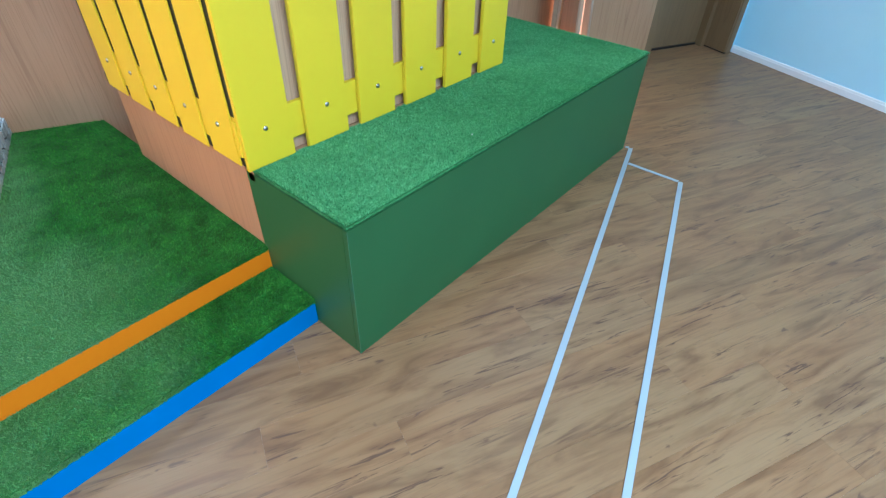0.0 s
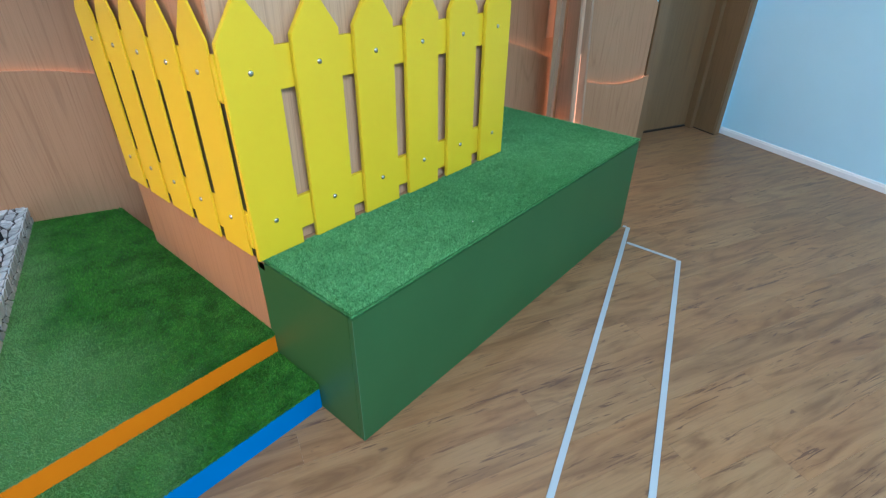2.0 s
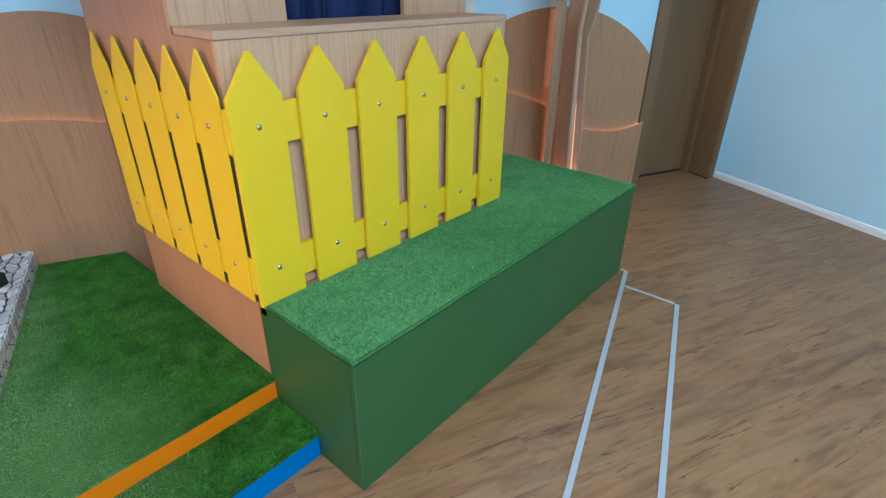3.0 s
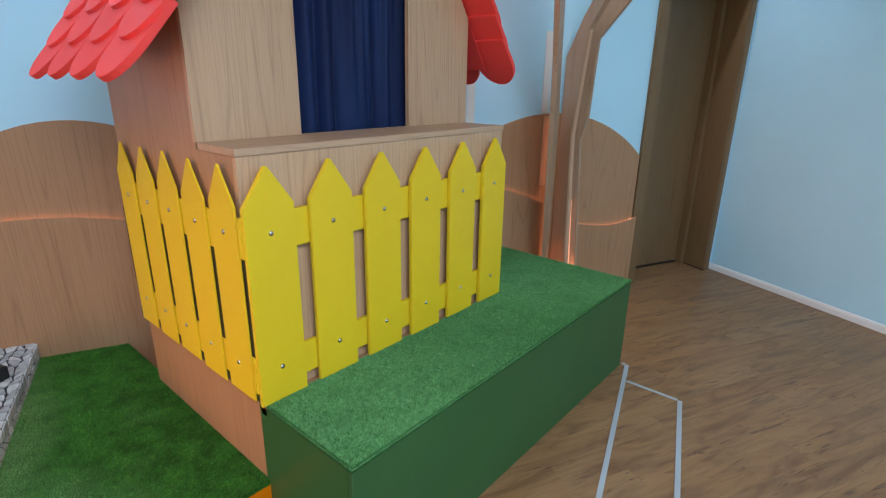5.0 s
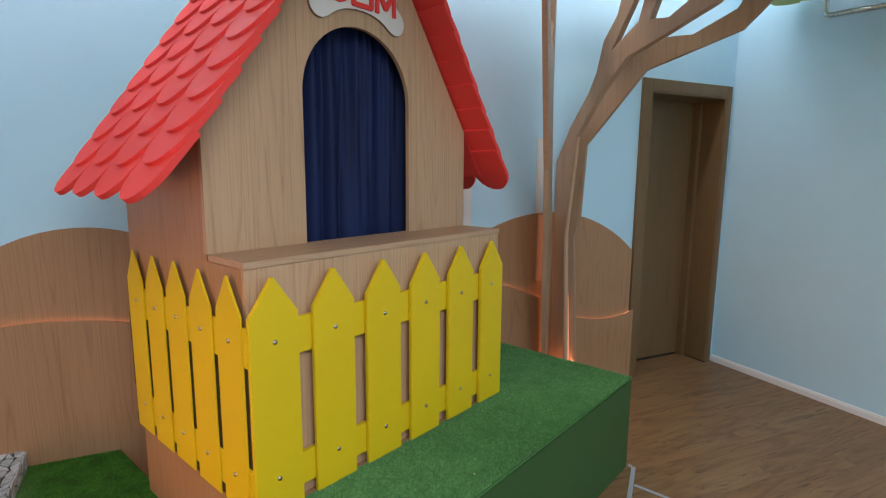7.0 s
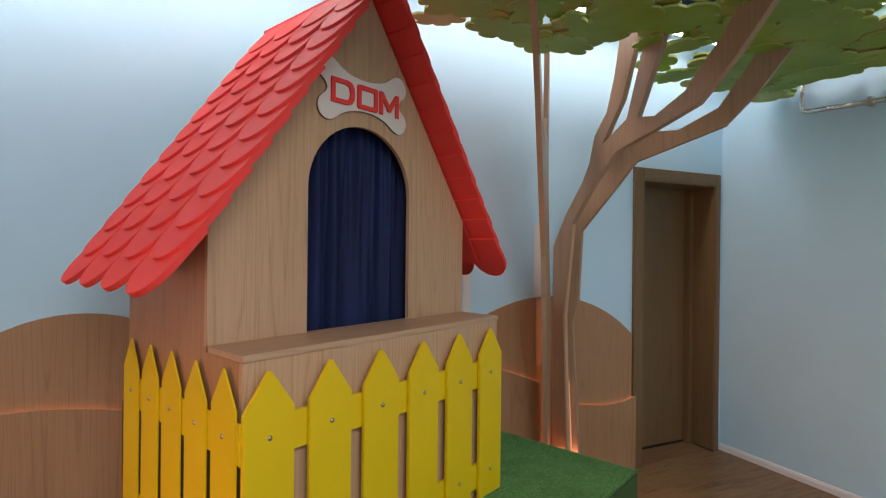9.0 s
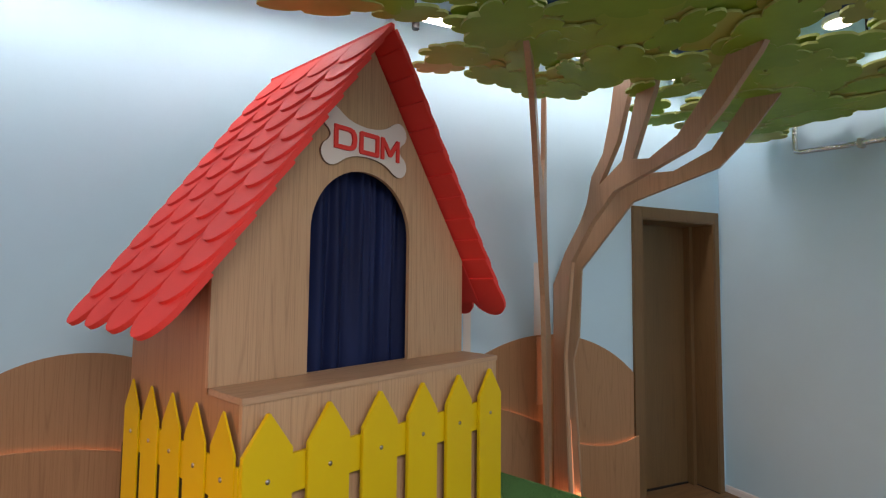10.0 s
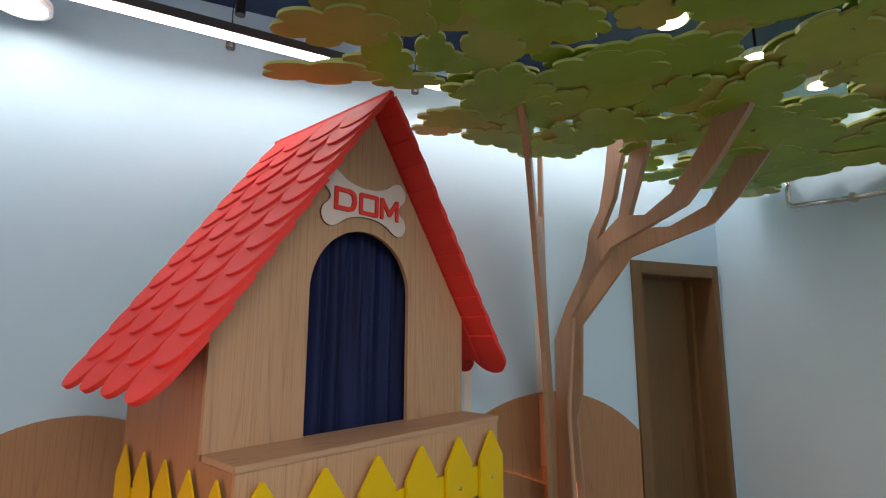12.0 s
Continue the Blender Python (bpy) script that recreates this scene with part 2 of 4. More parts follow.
def part(name, bm, material, parent=None, label="", smooth=False):
    """Links a bmesh given in world metres as one mesh under a thing or a part."""
    mats = material if isinstance(material, (list, tuple)) else (material,)
    me = mesh_of(name, bm, *mats)
    if parent is not None:
        me.transform(WORLD_OF[parent].inverted())
    if smooth:
        me.polygons.foreach_set("use_smooth", [True] * len(me.polygons))
    ob = new(name, me)
    ob.parent = parent
    WORLD_OF[ob] = WORLD_OF[parent] if parent is not None else I4
    if label:
        ob["label"] = label
    return ob


def piece(name, me, m, parent):
    """One more object on a shared mesh, at the world pose m."""
    ob = new(name, me)
    ob.parent = parent
    ob.matrix_basis = WORLD_OF[parent].inverted() @ m
    WORLD_OF[ob] = m
    return ob


def block(x0, x1, y0, y1, z0, z1, bevel=0.0, m=None, bm=None):
    bm = bm or bmesh.new()
    made = bmesh.ops.create_cube(bm, size=1)["verts"]
    bmesh.ops.transform(bm, verts=made, matrix=Matrix.LocRotScale(((x0 + x1) / 2, (y0 + y1) / 2, (z0 + z1) / 2), None, (x1 - x0, y1 - y0, z1 - z0)))
    if bevel:
        edges = {e for v in made for e in v.link_edges}
        made = bmesh.ops.bevel(bm, geom=list(edges), offset=bevel, segments=2, affect="EDGES")["verts"]
        if m is not None:
            bmesh.ops.transform(bm, verts=bm.verts, matrix=m)
    elif m is not None:
        bmesh.ops.transform(bm, verts=made, matrix=m)
    return bm


def prism(outline, z0, z1, m=I4, bevel=0.0, side=0, holes=()):
    """A slab: the outline (x, y) from z0 to z1, with holes cut right through, laid out by m. side: material index of the rim."""
    bm = bmesh.new()
    loops = []
    for ring in (outline, *holes):
        vs = [bm.verts.new((x, y, z0)) for x, y in ring]
        loops.append([bm.edges.new((vs[i], vs[(i + 1) % len(vs)])) for i in range(len(vs))])
    if holes:
        bmesh.ops.triangle_fill(bm, edges=[e for r in loops for e in r], use_beauty=True)
        bmesh.ops.dissolve_limit(bm, angle_limit=0.001, verts=bm.verts, edges=bm.edges)
    else:
        bm.faces.new([v for v in bm.verts])
    made = bmesh.ops.extrude_face_region(bm, geom=bm.faces[:])
    bmesh.ops.translate(bm, verts=[g for g in made["geom"] if isinstance(g, bmesh.types.BMVert)], vec=(0, 0, z1 - z0))
    bmesh.ops.recalc_face_normals(bm, faces=bm.faces)
    bm.normal_update()
    for f in bm.faces:
        if abs(f.normal.z) < 0.5:
            f.material_index = side
    if bevel:
        rim = [e for e in bm.edges if len(e.link_faces) == 2 and abs(e.link_faces[0].normal.z) + abs(e.link_faces[1].normal.z) > 0.9 and e.calc_face_angle(0) > 0.6]
        bmesh.ops.bevel(bm, geom=rim, offset=bevel, segments=2, affect="EDGES")
    bmesh.ops.transform(bm, verts=bm.verts, matrix=m)
    return bm


def upright(p, turn=0.0):
    """Lays a slab drawn in (x, z) upright: its x along the turned x axis, its y up, its thickness towards the front."""
    return pose(*p, 90, 0, turn)


def rod(p, q, r, sides=12, bm=None):
    bm = bm or bmesh.new()
    p, q = Vector(p), Vector(q)
    made = bmesh.ops.create_cone(bm, cap_ends=True, segments=sides, radius1=r, radius2=r, depth=(q - p).length)["verts"]
    turn = (q - p).to_track_quat("Z", "Y").to_matrix().to_4x4()
    bmesh.ops.transform(bm, verts=made, matrix=Matrix.Translation((p + q) / 2) @ turn)
    return bm


def structure(name, bm, material, label, smooth=False):
    return tagged(part(name, bm, material, None, label, smooth), category=name.split("_")[0], kind="structure")


# ---- the room ----
LEFT, NEAR, HIGH = -7.0, 6.0, 3.35  # far left end of the back wall, depth of the room, ceiling


def build_room():
    d0, d1, dz = -0.835, -0.088, 2.045  # the door's clear opening
    outer = [(LEFT, 0), (d0, 0), (d0, dz), (d1, dz), (d1, 0), (0.2, 0), (0.2, HIGH), (LEFT, HIGH)]
    structure("wall_north", prism(outer, 0, -0.3, ROOM @ upright((0, 0, 0))), WALL, "pale blue painted wall behind the playhouse, washed with light")
    structure("wall_east", block(0.0, 0.2, -NEAR, 0, 0, HIGH, m=ROOM), WALL, "plain pale blue painted wall beside the door")
    structure("wall_west", block(LEFT - 0.2, LEFT, -NEAR, 0.2, 0, HIGH, m=ROOM), WALL, "plain pale blue wall closing the room")
    structure("wall_south", block(LEFT - 0.2, 0.2, -NEAR - 0.2, -NEAR, 0, HIGH, m=ROOM), WALL, "plain pale blue wall closing the room")
    structure("ceiling", block(LEFT - 0.2, 0.2, -NEAR - 0.2, 0.2, HIGH, HIGH + 0.1, m=ROOM), CEILING, "dark navy painted ceiling")
    skirting = [(0, 0), (-0.012, 0), (-0.012, 0.034), (-0.009, 0.039), (-0.009, 0.044), (-0.005, 0.050), (0, 0.050)]
    structure("baseboard", prism(skirting, 0.004, NEAR, ROOM @ pose(0, 0, 0, 90, 0, 0)), WHITE_PAINT, "white moulded skirting board along the blue wall")
    # door with its deep lined reveal
    door = thing("door_1", label="closed grey-brown wooden door set deep in a lined frame", category="door", kind="structure", base=ROOM @ pose((d0 + d1) / 2, 0, 0))
    w = 0.083
    part("door_leaf", block(d0 + 0.004, d1 - 0.004, 0.23, 0.27, 0.014, dz - 0.004, 0.002, ROOM), DOORWOOD, door)
    # black strips stand in for the shade in the gaps below leaf and lining
    part("door_gap", block(d0 + 0.012, d1 - 0.012, 0.222, 0.262, 0.0005, 0.0135, 0, ROOM), BLACK, door, "black strip for the shaded gap under the door leaf")
    part("door_gap", block(d1 - 0.0125, d1 - 0.002, -0.021, 0.221, 0.0005, 0.0085, 0, ROOM), BLACK, door, "black strip for the shaded gap under the lining")
    for x0, x1 in ((d0 - w, d0), (d1, d1 + w - 0.034)):
        part("door_casing", block(x0, x1, -0.022, 0.0, 0, dz + w, 0.002, ROOM), DOORWOOD, door)
    part("door_casing", block(d0, d1, -0.021, 0.0, dz, dz + w, 0.002, ROOM), DOORWOOD, door)
    part("door_lining", block(d0, d0 + 0.012, -0.016, 0.23, 0, dz, 0, ROOM), DOORWOOD, door)
    part("door_lining", block(d1 - 0.012, d1, -0.016, 0.23, 0.009, dz, 0, ROOM), DOORWOOD, door)
    part("door_lining", block(d0 + 0.012, d1 - 0.012, -0.016, 0.23, dz - 0.012, dz, 0, ROOM), DOORWOOD, door)
    part("door_stop", block(d1 - 0.05, d1 - 0.012, 0.17, 0.23, 0, dz - 0.012, 0.002, ROOM), DOORWOOD, door)
    part("door_stop", block(d0 + 0.012, d0 + 0.05, 0.17, 0.23, 0, dz - 0.012, 0.002, ROOM), DOORWOOD, door)


structure("trim", block(-2.255, -2.204, -0.004, -0.0005, 1.1, 1.9, 0.001, ROOM), BONE, "narrow pale trim strip on the blue wall beside the playhouse")
build_room()


# ---- wooden hills on the back wall ----
def arc(c, top, r, s0, s1, n=22):
    """Points along the crown of a round hill, from s0 to s1."""
    return [(s, top - r + math.sqrt(max(0.0, r * r - (s - c) ** 2))) for s in (s0 + (s1 - s0) * i / n for i in range(n + 1))]


def ease(rows, s0, s1, n=22):
    """A smooth line through (s, z) rows."""
    xs, zs = zip(*rows)
    fitted = np.polyfit(xs, zs, min(3, len(xs) - 1))
    return [(s, float(np.polyval(fitted, s))) for s in (s0 + (s1 - s0) * i / n for i in range(n + 1))]


def hill(label, crown, low, floor_z=0.002, group="wooden hill panels"):
    """A high panel on the wall, a lower one before it, and a warm strip of light between them."""
    base = ROOM @ pose((crown[0][0] + crown[-1][0]) / 2, 0, 0)
    t = thing("hill_panel", label=label, category="wall panel", group=group, base=base)
    up = ROOM @ upright((0, 0, 0))
    part("back_panel", prism([(crown[0][0], floor_z), *crown, (crown[-1][0], floor_z)][::-1], 0.003, 0.014, up, 0.001), PANEL, t)
    part("front_panel", prism([(low[0][0], floor_z), *low, (low[-1][0], floor_z)][::-1], 0.026, 0.038, up, 0.001), PANEL, t)
    strip = [(s, z - 0.006) for s, z in low] + [(s, z - 0.012) for s, z in reversed(low)]
    part("light_strip", prism(strip[::-1], 0.0155, 0.0245, up), LED, t, "glowing warm orange LED strip")
    batten = block(low[0][0], low[-1][0], -0.0258, -0.0142, 0.2, 0.26, 0, ROOM)
    part("batten", batten, PANEL, t)
    return t


hill("brown oak laminate hill panel with an orange light line, beside the playhouse", arc(-4.15, 1.235, 0.62, -4.72, -3.4), ease([(-4.75, 0.77), (-4.47, 0.822), (-4.33, 0.832), (-4.19, 0.826), (-3.99, 0.791), (-3.6, 0.68)], -4.9, -3.4), 0.002)
hill("brown oak laminate hill panel with an orange light line, beside a playhouse", arc(-5.25, 1.02, 0.9, -5.95, -4.724), arc(-5.5, 0.66, 0.9, -6.2, -4.904), 0.002)
hill("brown oak laminate hill panel behind the tree, lit by an orange strip", arc(-1.65, 1.238, 1.06, -2.6, -1.63), ease([(-2.5, 0.9), (-1.957, 0.785), (-1.71, 0.69)], -2.5, -1.66), 0.002)
hill("rounded oak laminate hill panel between the tree and the door", arc(-1.65, 1.238, 1.06, -1.626, -0.925), ease([(-1.6, 0.575), (-1.403, 0.522), (-1.18, 0.487), (-0.895, 0.527)], -1.56, -0.905), 0.002)


# ---- platform, step and bench with turf ----
def blades(name, outline, z, count, parent, h=0.0085, seed=1, material=None):
    """Upright plastic blades, one small triangle each, scattered over an outline."""
    rng = np.random.default_rng(seed)
    o = np.array(outline)
    lo, hi = o.min(0), o.max(0)
    p = rng.uniform(lo, hi, (int(count * 1.6), 2))
    inside = np.zeros(len(p), bool)
    for a, b in zip(o, np.roll(o, -1, 0)):
        cross = (a[1] > p[:, 1]) != (b[1] > p[:, 1])
        with np.errstate(divide="ignore", invalid="ignore"):
            inside ^= cross & (p[:, 0] < (b[0] - a[0]) * (p[:, 1] - a[1]) / (b[1] - a[1]) + a[0])
    p = p[inside][:count]
    n = len(p)
    a = rng.uniform(0, 2 * np.pi, n)
    w = rng.uniform(0.0007, 0.0013, n)
    side = np.stack([np.cos(a), np.sin(a)], 1) * w[:, None]
    comb = np.stack([np.sin(p[:, 0] * 5 + p[:, 1] * 3), np.cos(p[:, 1] * 4 - p[:, 0] * 2)], 1) * 0.0022
    lean = rng.normal(0, 0.0035, (n, 2)) + comb
    height = rng.uniform(0.55, 1.1, n) * h
    v = np.empty((n, 3, 3))
    v[:, 0, :2], v[:, 1, :2], v[:, 2, :2] = p - side, p + side, p + lean
    v[:, :2, 2], v[:, 2, 2] = z, z + height
    me = bpy.data.meshes.new(name)
    me.vertices.add(3 * n), me.loops.add(3 * n), me.polygons.add(n)
    v = v.reshape(-1, 3)
    inv = np.array(WORLD_OF[parent].inverted())
    v = v @ inv[:3, :3].T + inv[:3, 3]
    me.vertices.foreach_set("co", v.astype(np.float32).ravel())
    me.loops.foreach_set("vertex_index", np.arange(3 * n, dtype=np.int32))
    me.polygons.foreach_set("loop_start", np.arange(0, 3 * n, 3, dtype=np.int32))
    me.materials.append(material or TURF_DEEP)
    me.update(), me.validate()
    ob = new(name, me)
    ob.parent = parent
    return tagged(ob, "short green plastic grass blades", kind="stuff")


def overhang(path, z, parent, seed, material, drop=0.0135):
    """Blades at the cut edge of the turf that lean out over the board below."""
    rng = np.random.default_rng(seed + 40)
    rows = []
    for a, b in zip(path, path[1:]):
        a, b = np.array(a, float), np.array(b, float)
        run = np.linalg.norm(b - a)
        along = (b - a) / run
        out = np.array((along[1], -along[0]))
        n = int(9000 * run)
        p = a + along * rng.uniform(0, run, n)[:, None] - out * rng.uniform(0.0, 0.003, n)[:, None]
        low = z - rng.uniform(0.0, 1.0, n) * drop
        w = rng.uniform(0.0008, 0.0015, n)[:, None]
        v = np.empty((n, 3, 3))
        v[:, 0, :2], v[:, 1, :2] = p - along * w, p + along * w
        v[:, 2, :2] = p + out * rng.uniform(0.002, 0.0055, n)[:, None] + along * rng.normal(0, 0.003, n)[:, None]
        v[:, :2, 2] = low[:, None]
        v[:, 2, 2] = low + rng.uniform(-0.003, 0.007, n)
        rows.append(v)
    v = np.concatenate(rows).reshape(-1, 3)
    inv = np.array(WORLD_OF[parent].inverted())
    v = v @ inv[:3, :3].T + inv[:3, 3]
    me = bpy.data.meshes.new("turf_edge")
    me.from_pydata(v.tolist(), [], np.arange(len(v)).reshape(-1, 3).tolist())
    me.materials.append(material)
    ob = new("turf_edge", me)
    ob.parent = parent
    return tagged(ob, "turf blades leaning over the edge", kind="stuff")


def inset(outline, d=-0.0015):
    """The outline drawn in a little, so that blades don't hang over the edge."""
    cx, cy = sum(p[0] for p in outline) / len(outline), sum(p[1] for p in outline) / len(outline)
    return [(x - math.copysign(d, x - cx), y - math.copysign(d, y - cy)) for x, y in outline]


def build_platform():
    front, step, back = 0.426, 0.203, 2.0
    wall_y = lambda x: 0.085 + (3.75 - x) * 0.4557 - 0.046
    t = thing("platform", (-0.6, 0.9, 0), label="low platform covered in green artificial turf with an orange riser", category="platform")
    top = [(-1.9, front), (0.006, front), (0.006, 1.29), (0.03, 1.30), (0.03, wall_y(0.03)), (-1.9, wall_y(-1.9))]
    part("body", prism([(-1.9, front + 0.0125), (0.004, front + 0.012), (0.004, 1.29), (0.028, 1.30), (0.028, wall_y(0.03)), (-1.9, wall_y(-1.9))], 0, 0.172), ORANGE, t)
    part("riser", block(-1.9, 0.006, front, front + 0.012, 0.092, 0.173, 0.001), ORANGE, t, "orange painted riser board")
    part("turf_backing", prism(top, 0.1735, 0.186), DEEP_BACKING, t)
    blades("turf", inset(top), 0.186, 230000, t, seed=3)
    overhang([(-1.9, front), (0.006, front)], 0.186, t, 3, TURF_DEEP)
    s = thing("step", (-0.9, 0.3, 0), label="low turf-covered step with a bright blue front", category="step")
    part("riser", block(-1.9, -0.002, step, step + 0.012, 0, 0.083, 0.001), BLUE, s, "bright blue painted riser board")
    part("body", block(-1.9, -0.002, step + 0.012, front - 0.001, 0, 0.0825), BLUE, s)
    lawn = [(-1.9, step + 0.002), (-0.002, step + 0.002), (-0.002, front - 0.001), (-1.9, front - 0.001)]
    part("turf_backing", prism(lawn, 0.0835, 0.104), DEEP_BACKING, s)
    blades("turf", inset(lawn), 0.104, 52000, s, seed=4)
    overhang([(-1.9, step), (-0.002, step)], 0.104, s, 8, TURF_DEEP, 0.021)


build_platform()
HX0, HX1, HY0, HY1, HYB = 0.003, 1.212, 0.432, 0.636, 1.30  # playhouse: sides, lower front, upper front, back
BOX = 0.48


def build_bench():
    L = 1.782
    t = thing("bench", (0.9, 0.2, 0), label="dark green painted bench box with a green turf top", category="bench")
    part("end_panel", block(0, 0.018, 0.0185, 0.44, 0, BOX - 0.014, 0.001), GREEN, t)
    part("front_panel", block(0, L, 0, 0.018, 0, BOX - 0.014, 0.0012), GREEN, t)
    part("end_panel", block(L - 0.018, L, 0.0185, 0.88, 0, BOX - 0.014, 0.001), GREEN, t)
    lawn = [(0.002, 0.002), (L - 0.002, 0.002), (L - 0.002, 0.91), (1.214, 1.165), (1.214, 0.401), (0.002, 0.401)]
    part("top_board", block(0.0, 1.2135, 0.4015, 0.4315, BOX - 0.04, BOX - 0.006, 0), PANEL, t, "bare oak laminate strip behind the fence")
    # the dark lower slab paints in the shadow line of the pile
    part("turf_backing", prism(inset(lawn, -0.004), BOX - 0.0135, BOX - 0.006), SHADE_BACKING, t, "dark slab for the shade under the turf edge")
    part("turf_backing", prism(lawn, BOX - 0.006, BOX + 0.0005), PALE_BACKING, t)
    part("edge_band", block(-0.0008, 0.001, -0.0008, 0.001, 0.001, BOX - 0.0145, 0.0005), GREEN_EDGE, t, "worn pale green corner edge")
    blades("turf", inset(lawn), BOX, 250000, t, 0.0075, seed=5, material=TURF)
    overhang([(0.0, 0.43), (0.0, 0.0), (L, 0.0), (L, 0.85)], BOX, t, 5, TURF, 0.005)


build_bench()
scrap = prism([(0, 0), (0.006, 0.001), (0.007, 0.004), (0.002, 0.005)], 0, 0.0006, pose(0.59, 0.072, BOX + 0.0075, 3, -4, 30))
tagged(part("paper_scrap", scrap, BONE), "tiny white paper scrap lying on the green turf bench", "scrap")


# ---- the playhouse ----
PITCH = radians(55.5)
APEX = 2.545  # underside of the roof boards at the ridge
MID = 0.61


def under(x):
    return APEX - abs(x - MID) * math.tan(PITCH)


def build_house():
    t = thing("playhouse", (MID, 0.9, 0), label="wooden doghouse-shaped playhouse with a steep red scalloped roof", category="playhouse")
    fb = upright((0, 0, 0))  # slab drawn in x, z; thickness runs to -y
    th = 0.018
    zs = 1.219
    part("front_panel", block(HX0, HX1, HY0, HY0 + th, BOX - 0.0055, zs, 0.001), OAK, t)
    part("shelf", block(HX0 - 0.004, HX1 + 0.004, 0.427, HY1 - 0.001, zs, zs + 0.02, 0.0015), SHELF, t, "pale oak laminate shelf ledge under the window")
    side = [(HY0 + th, 0.0), (HYB, 0.0), (HYB, under(HX0) - 0.002), (HY1 + th, under(HX0) - 0.002), (HY1 + th, zs - 0.001), (HY0 + th, zs - 0.001)]
    part("side_wall", prism(side, 0, th, Matrix(((0, 0, 1, HX0), (1, 0, 0, 0), (0, 1, 0, 0), (0, 0, 0, 1))), 0.001), PANEL, t)
    side = [(HY0 + th, BOX), (1.16, BOX), (1.16, under(HX1 - 0.0) - 0.002), (HY1 + th, under(HX1) - 0.002), (HY1 + th, zs - 0.001), (HY0 + th, zs - 0.001)]
    part("side_wall", prism(side, 0, th, Matrix(((0, 0, 1, HX1 - th), (1, 0, 0, 0), (0, 1, 0, 0), (0, 0, 0, 1))), 0.001), PANEL, t)
    part("base_corner", block(HX0, HX0 + th, HY0, HY0 + th - 0.0005, 0.17, BOX - 0.009), PANEL, t)
    # upper front with its arched window
    cx, r, zc = 0.5985, 0.2515, 1.751
    arch = [(cx - r, zs + 0.0212), (cx + r, zs + 0.0212)] + [(cx + r * math.cos(a), zc + r * math.sin(a)) for a in (math.pi * i / 28 for i in range(29))]
    z0 = zs + 0.02
    outline = [(HX0 - 0.006, z0), (HX1 + 0.001, z0), (HX1 + 0.001, under(HX1) - 0.002), (MID, APEX - 0.003), (HX0 - 0.006, under(HX0 - 0.006) - 0.002)]
    part("gable_wall", prism(outline, 0, -th, upright((0, HY1, 0)), 0.0, 0, [arch]), OAK, t)
    back = [(HX0 + th, 0.2), (0.9, 0.2), (0.9, under(0.9) - 0.004), (MID, APEX - 0.004), (HX0 + th, under(HX0 + th) - 0.004)]
    part("back_wall", prism(back, 0, -th, upright((0, HYB - th, 0))), PANEL, t)
    part("floor_board", block(HX0 + th, HX1 - th, HY0 + th, 1.15, 1.17, 1.188), PANEL, t)
    return t


HOUSE = build_house()


def tile_mesh(width, length, thick):
    """A shingle with a rounded lower end: x across, y down the slope from its head, z up."""
    n = 13
    r = width / 2 - 0.001
    tip = 0.115
    outline = [(-r, 0), (r, 0), (r, length - tip)]
    outline += [(r * math.cos(a), length - tip + tip * math.sin(a)) for a in (math.pi * i / (n + 1) for i in range(1, n + 1))]
    outline += [(-r, length - tip)]
    bm = prism(outline, 0, thick, I4, 0.001)
    return mesh_of("roof_tile", bm, RED)


def build_roof():
    t = HOUSE
    y0 = 0.497
    ty = 0.004
    for sign, y1, cols in ((-1, 1.35, 4), (1, 1.10, 3)):
        # slope frame: x along the ridge, y down the slope, z outwards
        down = Vector((sign * math.cos(PITCH), 0, -math.sin(PITCH)))
        out = Vector((sign * math.sin(PITCH), 0, math.cos(PITCH)))
        along = down.cross(out)  # -y or +y
        m = Matrix.Translation((MID, 0, APEX)) @ Matrix((along, down, out)).transposed().to_4x4()
        flip = 1 if along.y > 0 else -1
        xs = (flip * (HY1 + 0.004), flip * (y1 - 0.03))
        run = 1.29 if sign < 0 else 1.31
        part("roof_board", block(min(xs), max(xs), -0.006 if sign > 0 else 0.013, run, 0, ty, 0.001, m), RED, t, "red painted roof board")
        pitch = (y1 - y0) / cols
        me = tile_mesh(pitch, 0.235, 0.0185)
        rows = 13
        for row in range(rows):
            foot = 1.408 - 0.1102 * row
            for c in range(cols):
                xc = flip * (y0 + (c + 0.5) * pitch)
                jig = random.uniform(-0.003, 0.003)
                length = min(0.235, foot - 0.0)
                local = pose(xc, foot + jig - length, ty + 0.0015, 5.5, 0, random.uniform(-0.4, 0.4))
                if length < 0.23:
                    local = local @ Matrix.Diagonal((1, length / 0.235, 1, 1))
                piece("roof_tile", me, m @ local, t)
    part("ridge_cap", block(MID - 0.012, MID + 0.012, y0 + 0.005, 1.385, APEX + 0.008, APEX + 0.034, 0.004), RED, t)


build_roof()


